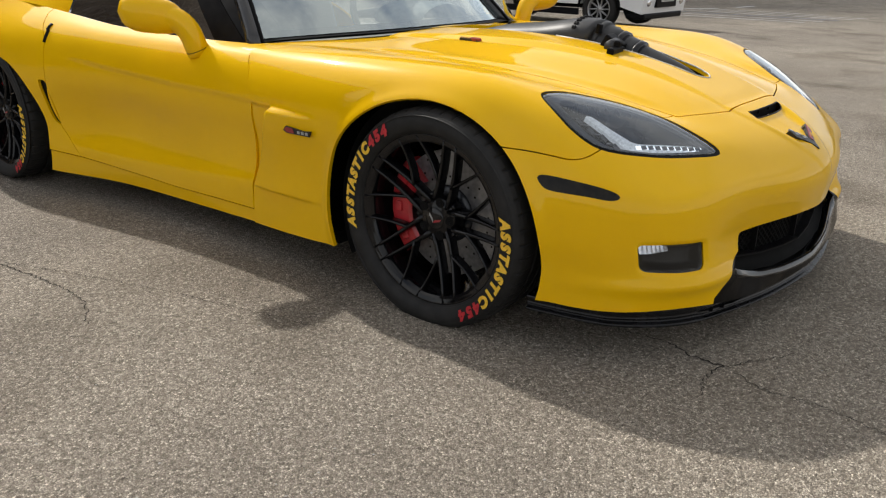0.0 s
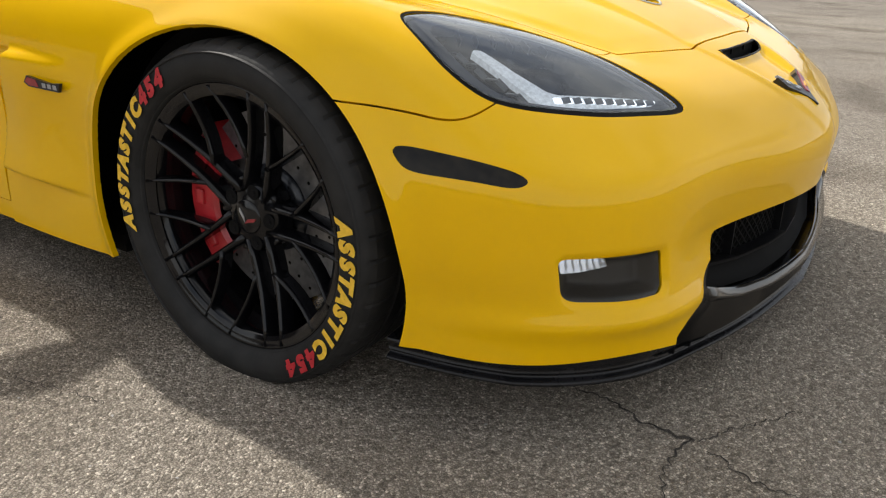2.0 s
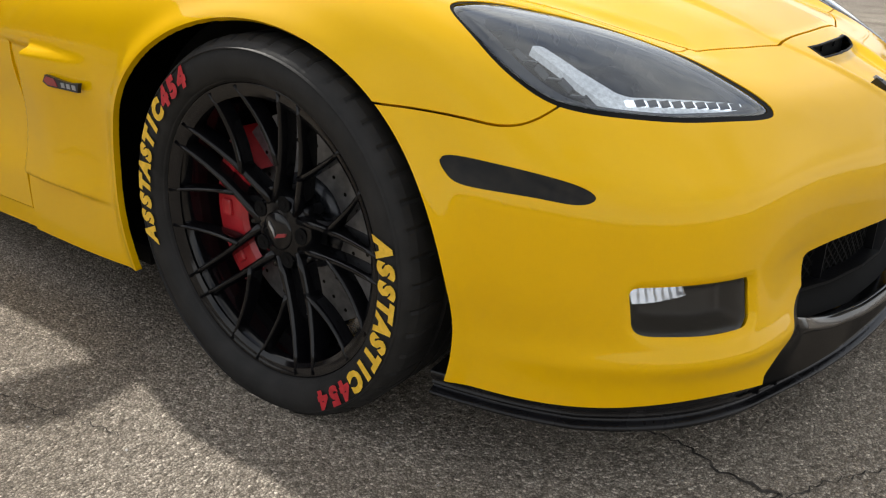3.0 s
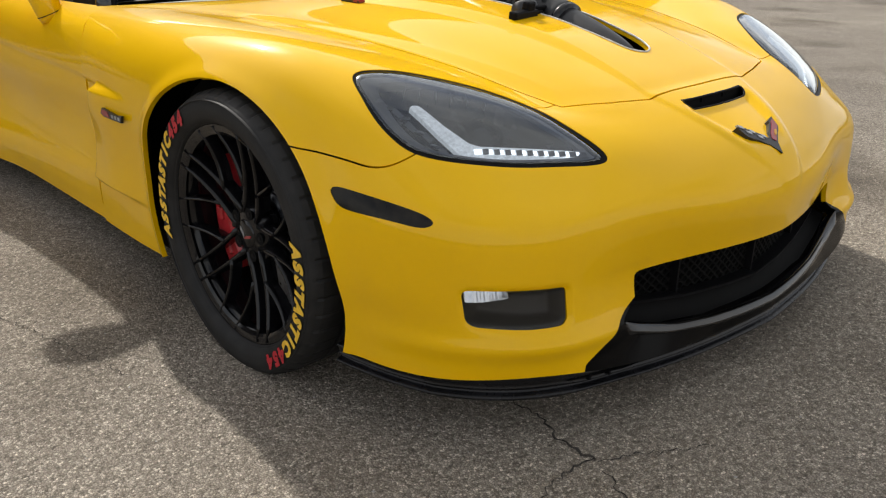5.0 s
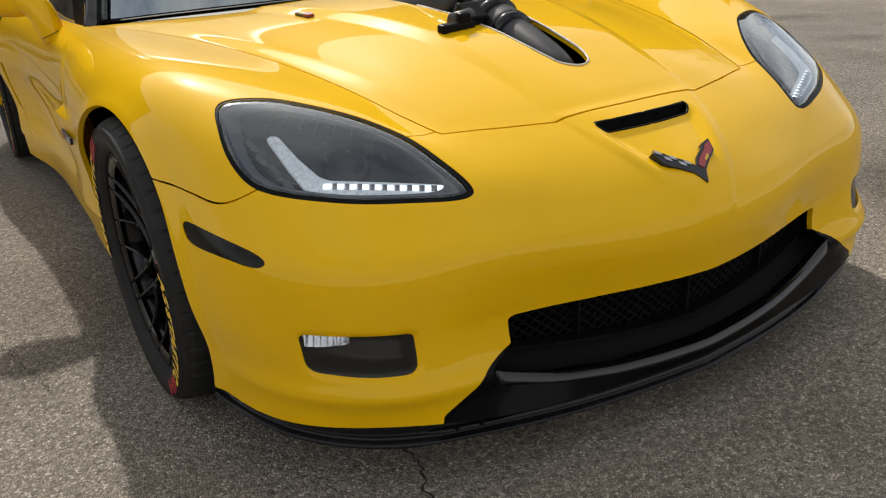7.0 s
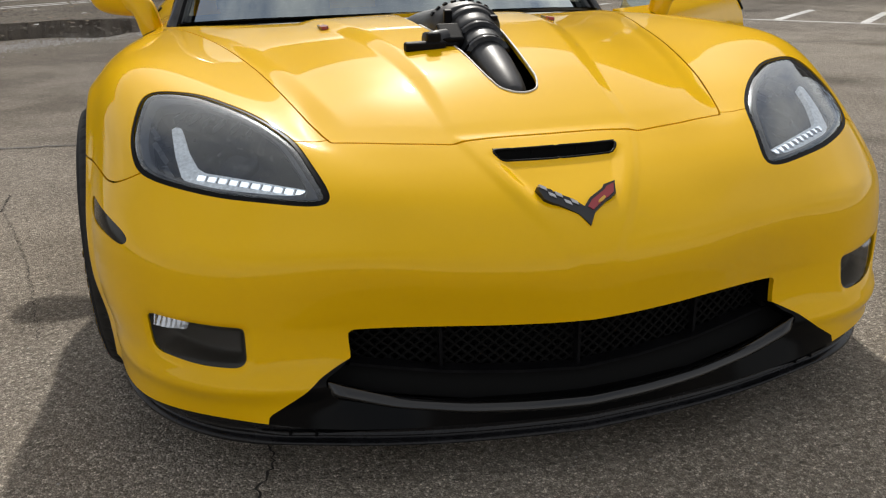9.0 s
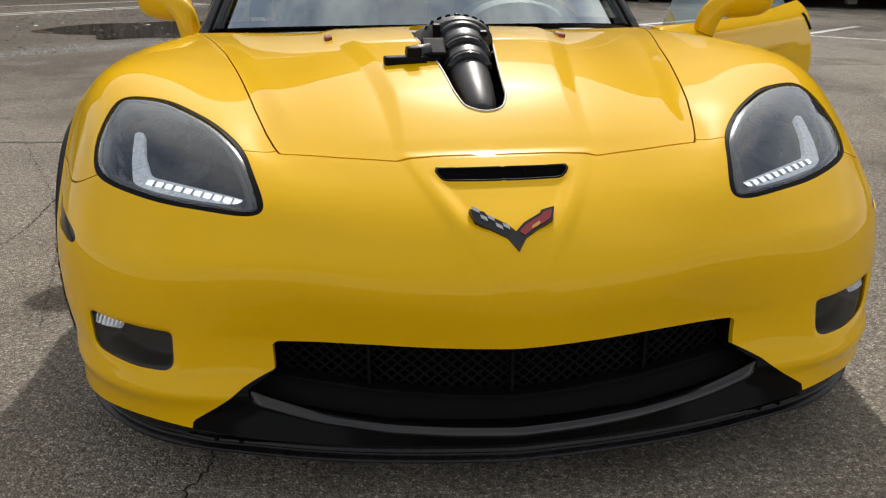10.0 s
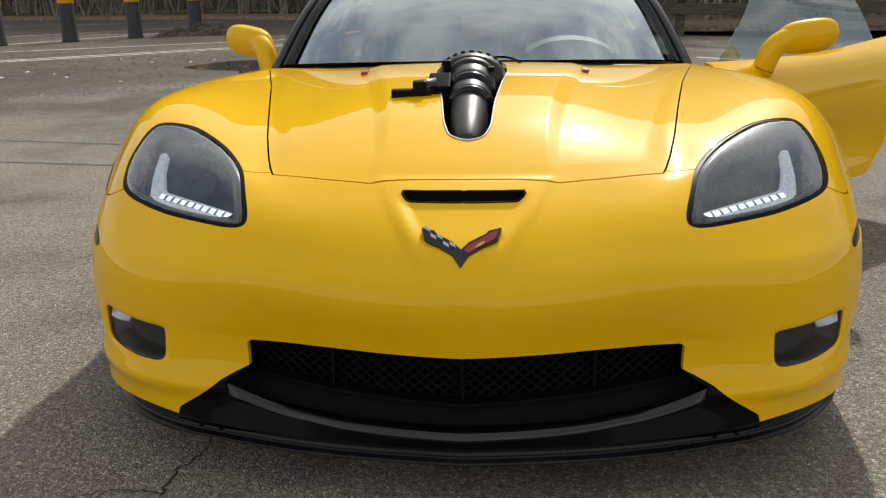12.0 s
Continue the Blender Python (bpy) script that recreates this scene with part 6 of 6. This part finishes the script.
# ---- white parked utility vehicle, seen by its right front wheel ----
suv = thing("parked_car", "white utility vehicle with black lower trim parked on the lot", "car", (12.37, 6.33, ground_z(12.37, 6.33)))


def arc(cy, cz, r, a0, a1, n=10):
    return [(cy + r * math.cos(radians(a0 + (a1 - a0) * i / n)), cz + r * math.sin(radians(a0 + (a1 - a0) * i / n))) for i in range(n + 1)]


prof = [(-.86, .30), (-.90, .55), (-.88, .86), (-.72, 1.0), (.35, 1.10), (1.05, 1.62), (1.5, 1.70), (3.0, 1.66), (3.55, 1.15), (3.68, .95), (3.66, .32)] + arc(2.68, .36, .42, 8, 172) + arc(0, .36, .42, 8, 172)
bm = bmesh.new()
rings = []
for x, k in ((-.90, .97), (-.87, 1.0), (.87, 1.0), (.90, .97)):
    rings.append([bm.verts.new((x, y, .36 + (z - .36) * k)) for y, z in prof])
n = len(prof)
for p, q in zip(rings[:-1], rings[1:]):
    for i in range(n):
        bm.faces.new((p[i], p[(i + 1) % n], q[(i + 1) % n], q[i]))
bm.faces.new(rings[0])
bm.faces.new(rings[-1][::-1])
bmesh.ops.recalc_face_normals(bm, faces=bm.faces[:])
part("body", bm, WHITE_CAR, suv)
for sx in (-1, 1):
    bm = bmesh.new()
    vs = [bm.verts.new((sx * .905, y, z)) for y, z in ((.55, 1.13), (1.12, 1.55), (2.9, 1.55), (3.25, 1.15))]
    bm.faces.new(vs)
    part("side_window", bm, GLASS_TINT, suv)
    bm = bmesh.new()
    box(bm, sx * .90 - .03, .42, .22, sx * .90 + .03, 2.26, .34, .012)
    part("sill_trim", bm, BLACK_SATIN, suv, "black plastic sill")
    for cy in (0, 2.68):
        v, f = tube([(sx * .90, y, z) for y, z in arc(cy, .36, .425, 0, 180, 16)], .022, 8)
        link_mesh("arch_trim", v, f, BLACK_SATIN, suv)
        w = new("wheel")
        w.parent = suv
        w.matrix_basis = pose(sx * .80, cy, .345, 0, 0, 0 if sx > 0 else 180)
        v, f = lathe([(-.1, .22), (-.11, .30), (-.09, .345), (.09, .345), (.11, .31), (.11, .25), (.08, .232)], 40)
        link_mesh("tyre", v, f, RUBBER, w)
        v, f = lathe([(.08, .235), (.10, .232), (.095, .215), (.03, .205)], 40)
        link_mesh("rim", v, f, ALLOY, w)
        v, f = lathe([(.07, .001), (.07, .05), (.05, .06)], 20)
        link_mesh("hub", v, f, ALLOY, w)
        v, f = lathe([(.02, .001), (.02, .21)], 24)
        link_mesh("drum", v, f, DARK, w)
        for k in range(10):
            part("spoke", spoke(.045, 36 * k - 6, .22, 36 * k + 3, .03, .02, .075, .09, .03), ALLOY, w)
    bm = bmesh.new()
    box(bm, sx * .66 - .2, -.90, .70, sx * .66 + .2, -.70, .86, .04)
    part("headlight", bm, CHROME, suv, "clear headlight")
    v, f = lathe([(-.91, .001), (-.915, .05), (-.89, .07)], 16, "y")
    o = link_mesh("fog_lamp", v, f, CHROME, suv)
    o.location = (sx * .68, 0, .50)
bm = bmesh.new()
box(bm, -.42, -.925, .40, .42, -.86, .62, .02)
part("grille", bm, BLACK_SATIN, suv, "black grille")
bm = bmesh.new()
box(bm, -.80, -.88, .20, .80, -.5, .31, .03)
part("bumper_trim", bm, BLACK_SATIN, suv, "black lower bumper trim")
bm = bmesh.new()
box(bm, -.26, -.945, .50, .26, -.925, .61, .004)
plate = part("number_plate", bm, SILVER, suv)
bm = bmesh.new()
box(bm, -.2, -.949, .53, .2, -.945, .58)
part("plate_bar", bm, BADGE_DARK, plate)

# ---- bare woods behind ----


def limb(V, F, a, b, r0, r1, n=5, bend=.08, parts=4):
    o = len(V)
    d = (b - a)
    side = d.orthogonal().normalized()
    up = d.normalized().cross(side)
    off = Vector((rng.uniform(-1, 1), rng.uniform(-1, 1), rng.uniform(-.3, .6))) * d.length * bend
    for i in range(parts + 1):
        t = i / parts
        c = a + d * t + off * math.sin(math.pi * t)
        r = r0 + (r1 - r0) * t
        for k in range(n):
            an = 2 * math.pi * k / n
            V.append(c + (side * math.cos(an) + up * math.sin(an)) * r)
    for i in range(parts):
        for k in range(n):
            p, q = o + i * n + k, o + i * n + (k + 1) % n
            F.append((p, q, q + n, p + n))
    return a + d * .5 + off, b


def twig(V, F, a, d, length, w):
    o = len(V)
    s = d.cross(Vector((rng.uniform(-1, 1), rng.uniform(-1, 1), rng.uniform(-1, 1)))).normalized() * w
    b = a + d * length
    m = a + d * length * .5 + Vector((rng.uniform(-1, 1), rng.uniform(-1, 1), rng.uniform(-.5, 1))) * length * .08
    V += [a - s, a + s, m - s * .7, m + s * .7, b]
    F += [(o, o + 1, o + 3, o + 2), (o + 2, o + 3, o + 4)]
    return m, b


def bare_tree(height, spread):
    tree = thing("bare_tree", "tall bare winter tree with dense grey-brown twigs", "tree", (0, 0, 0), "trees of the woods")
    V, F, TV, TF = [], [], [], []
    top = Vector((rng.uniform(-.6, .6), rng.uniform(-.6, .6), height * .86))
    limb(V, F, Vector((0, 0, -.2)), top, height * .014, height * .003, 8, .03, 8)
    for k in range(17):
        t = .22 + .74 * k / 17
        a = top * t
        an = k * 2.4 + rng.uniform(-.4, .4)
        reach = spread * (1.15 - .75 * t) * rng.uniform(.8, 1.25)
        b = a + Vector((math.cos(an) * reach, math.sin(an) * reach, reach * rng.uniform(.7, 1.5)))
        limb(V, F, a, b, height * .0055 * (1.2 - t), .012, 5, .10, 4)
        for j in range(11):
            s = rng.uniform(.2, 1)
            p = a.lerp(b, s)
            d = ((b - a).normalized() + Vector((rng.uniform(-1, 1), rng.uniform(-1, 1), rng.uniform(-.2, 1)))).normalized()
            m, e = twig(TV, TF, p, d, rng.uniform(.8, 2.2), .014)
            for _ in range(5):
                q = m.lerp(e, rng.uniform(-.6, 1))
                d2 = (d + Vector((rng.uniform(-1, 1), rng.uniform(-1, 1), rng.uniform(-.3, 1)))).normalized()
                m2, e2 = twig(TV, TF, q, d2, rng.uniform(.4, 1.2), .008)
                for _ in range(2):
                    d3 = (d2 + Vector((rng.uniform(-1, 1), rng.uniform(-1, 1), rng.uniform(-.3, 1)))).normalized()
                    twig(TV, TF, m2.lerp(e2, rng.uniform(0, 1)), d3, rng.uniform(.25, .7), .006)
    link_mesh("trunk", V, F, BARK, tree)
    link_mesh("crown", TV, TF, TWIG_DARK, tree, smooth=False)
    return tree


kinds = [bare_tree(h, s) for h, s in ((16, 3.4), (15, 3.8), (16.5, 3.2), (14.5, 3.6))]
spots = []
for k in range(58):
    x = -36 + 72 * k / 57 + rng.uniform(-.6, .6)
    spots.append((x, verge_edge(x) + 3.0 + rng.uniform(0, 9)))
for k, (x, y) in enumerate(spots):
    m = pose(x, y, .2, 0, 0, rng.uniform(0, 360)) @ Matrix.Diagonal((*[rng.uniform(.74, .86) * math.hypot(x, y) / 38] * 3, 1))
    if k < 4:
        kinds[k].matrix_basis = m
    else:
        copy_thing(kinds[k % 4], m)
# brush and saplings along the edge
V, F = [], []
for _ in range(2600):
    x = rng.uniform(-34, 24)
    y = verge_edge(x) + rng.uniform(1.2, 11)
    z = .2 + .03 * (y - verge_edge(x))
    a = Vector((x, y, z))
    d = Vector((rng.uniform(-.5, .5), rng.uniform(-.5, .5), 1)).normalized()
    m, e = twig(V, F, a, d, rng.uniform(.6, 2.4), .014)
    for _ in range(4):
        d2 = (d + Vector((rng.uniform(-1, 1), rng.uniform(-1, 1), rng.uniform(-.2, .8)))).normalized()
        twig(V, F, a.lerp(e, rng.uniform(.2, .9)), d2, rng.uniform(.3, .9), .008)
tagged(link_mesh("underbrush", V, F, TWIG, smooth=False), "tangled bare brown underbrush", "brush", kind="stuff")
# shrubs with several thick leaning stems at the wood's edge
V, F = [], []
for _ in range(150):
    x = rng.uniform(-30, 18)
    y = verge_edge(x) + rng.uniform(1.6, 6)
    for _ in range(rng.randint(2, 6)):
        a = Vector((x + rng.uniform(-.25, .25), y + rng.uniform(-.25, .25), .15))
        b = a + Vector((rng.uniform(-1.1, 1.1), rng.uniform(-.8, .8), rng.uniform(2.5, 4.5)))
        limb(V, F, a, b, rng.uniform(.03, .10), .015, 6, .12, 5)
tagged(link_mesh("shrub_stems", V, F, BARK), "grey-brown shrub stems at the edge of the woods", "shrubs", kind="stuff")
# dense back rows of the same woods
V, F = [], []
for _ in range(2000):
    x = rng.uniform(-60, 55)
    y = verge_edge(x) + rng.uniform(10, 26)
    h = rng.uniform(14.5, 17.5) * (y + 3) / 52
    a = Vector((x, y, .5))
    twig(V, F, a, Vector((rng.uniform(-.08, .08), rng.uniform(-.08, .08), 1)).normalized(), h, .09)
    for _ in range(26):
        p = a + Vector((rng.uniform(-.3, .3), rng.uniform(-.3, .3), h * rng.uniform(.15, .88)))
        d = Vector((rng.uniform(-1, 1), rng.uniform(-1, 1), rng.uniform(.2, 1.2))).normalized()
        twig(V, F, p, d, rng.uniform(1.0, 2.6), rng.uniform(.02, .07))
tagged(link_mesh("back_woods", V, F, TWIG_DARK, smooth=False), "dense bare woods behind the lot", "woods", kind="stuff")
# an unseen rising backdrop, added so the hood mirrors a dark, even skyline
bank = []
for o, k in ((26, 0.0), (27, .35), (29, .75), (31, .97), (36, 1.0), (60, 1.02)):
    bank.append(np.array([(x, verge_edge(x) + o, .6 + k * (math.hypot(x, verge_edge(x) + 30) * .535 + .25 * noise.noise((x * .25, 1, 3)))) for x in gx]))
backdrop_ob = link_mesh("woods_backdrop", *grid_sheet(np.stack(bank, 1)), BACKDROP)
tagged(backdrop_ob, "steep brown backdrop added behind the woods to darken the hood's reflection", "bank", kind="structure")
# far woods that close the view on every side
V, F = [], []
for k in range(1500):
    t = 2 * math.pi * k / 1500
    r = 150 + rng.uniform(-25, 25)
    c = Vector((r * math.cos(t), r * math.sin(t), 0))
    h = rng.uniform(7, 13)
    for _ in range(9):
        a = c + Vector((rng.uniform(-2, 2), rng.uniform(-2, 2), rng.uniform(0, h * .45)))
        twig(V, F, a, Vector((rng.uniform(-.5, .5), rng.uniform(-.5, .5), 1)).normalized(), h * rng.uniform(.3, .6), rng.uniform(.12, .5))
tagged(link_mesh("far_woods", V, F, TWIG, smooth=False), "distant bare woods round the lot", "woods", kind="stuff")
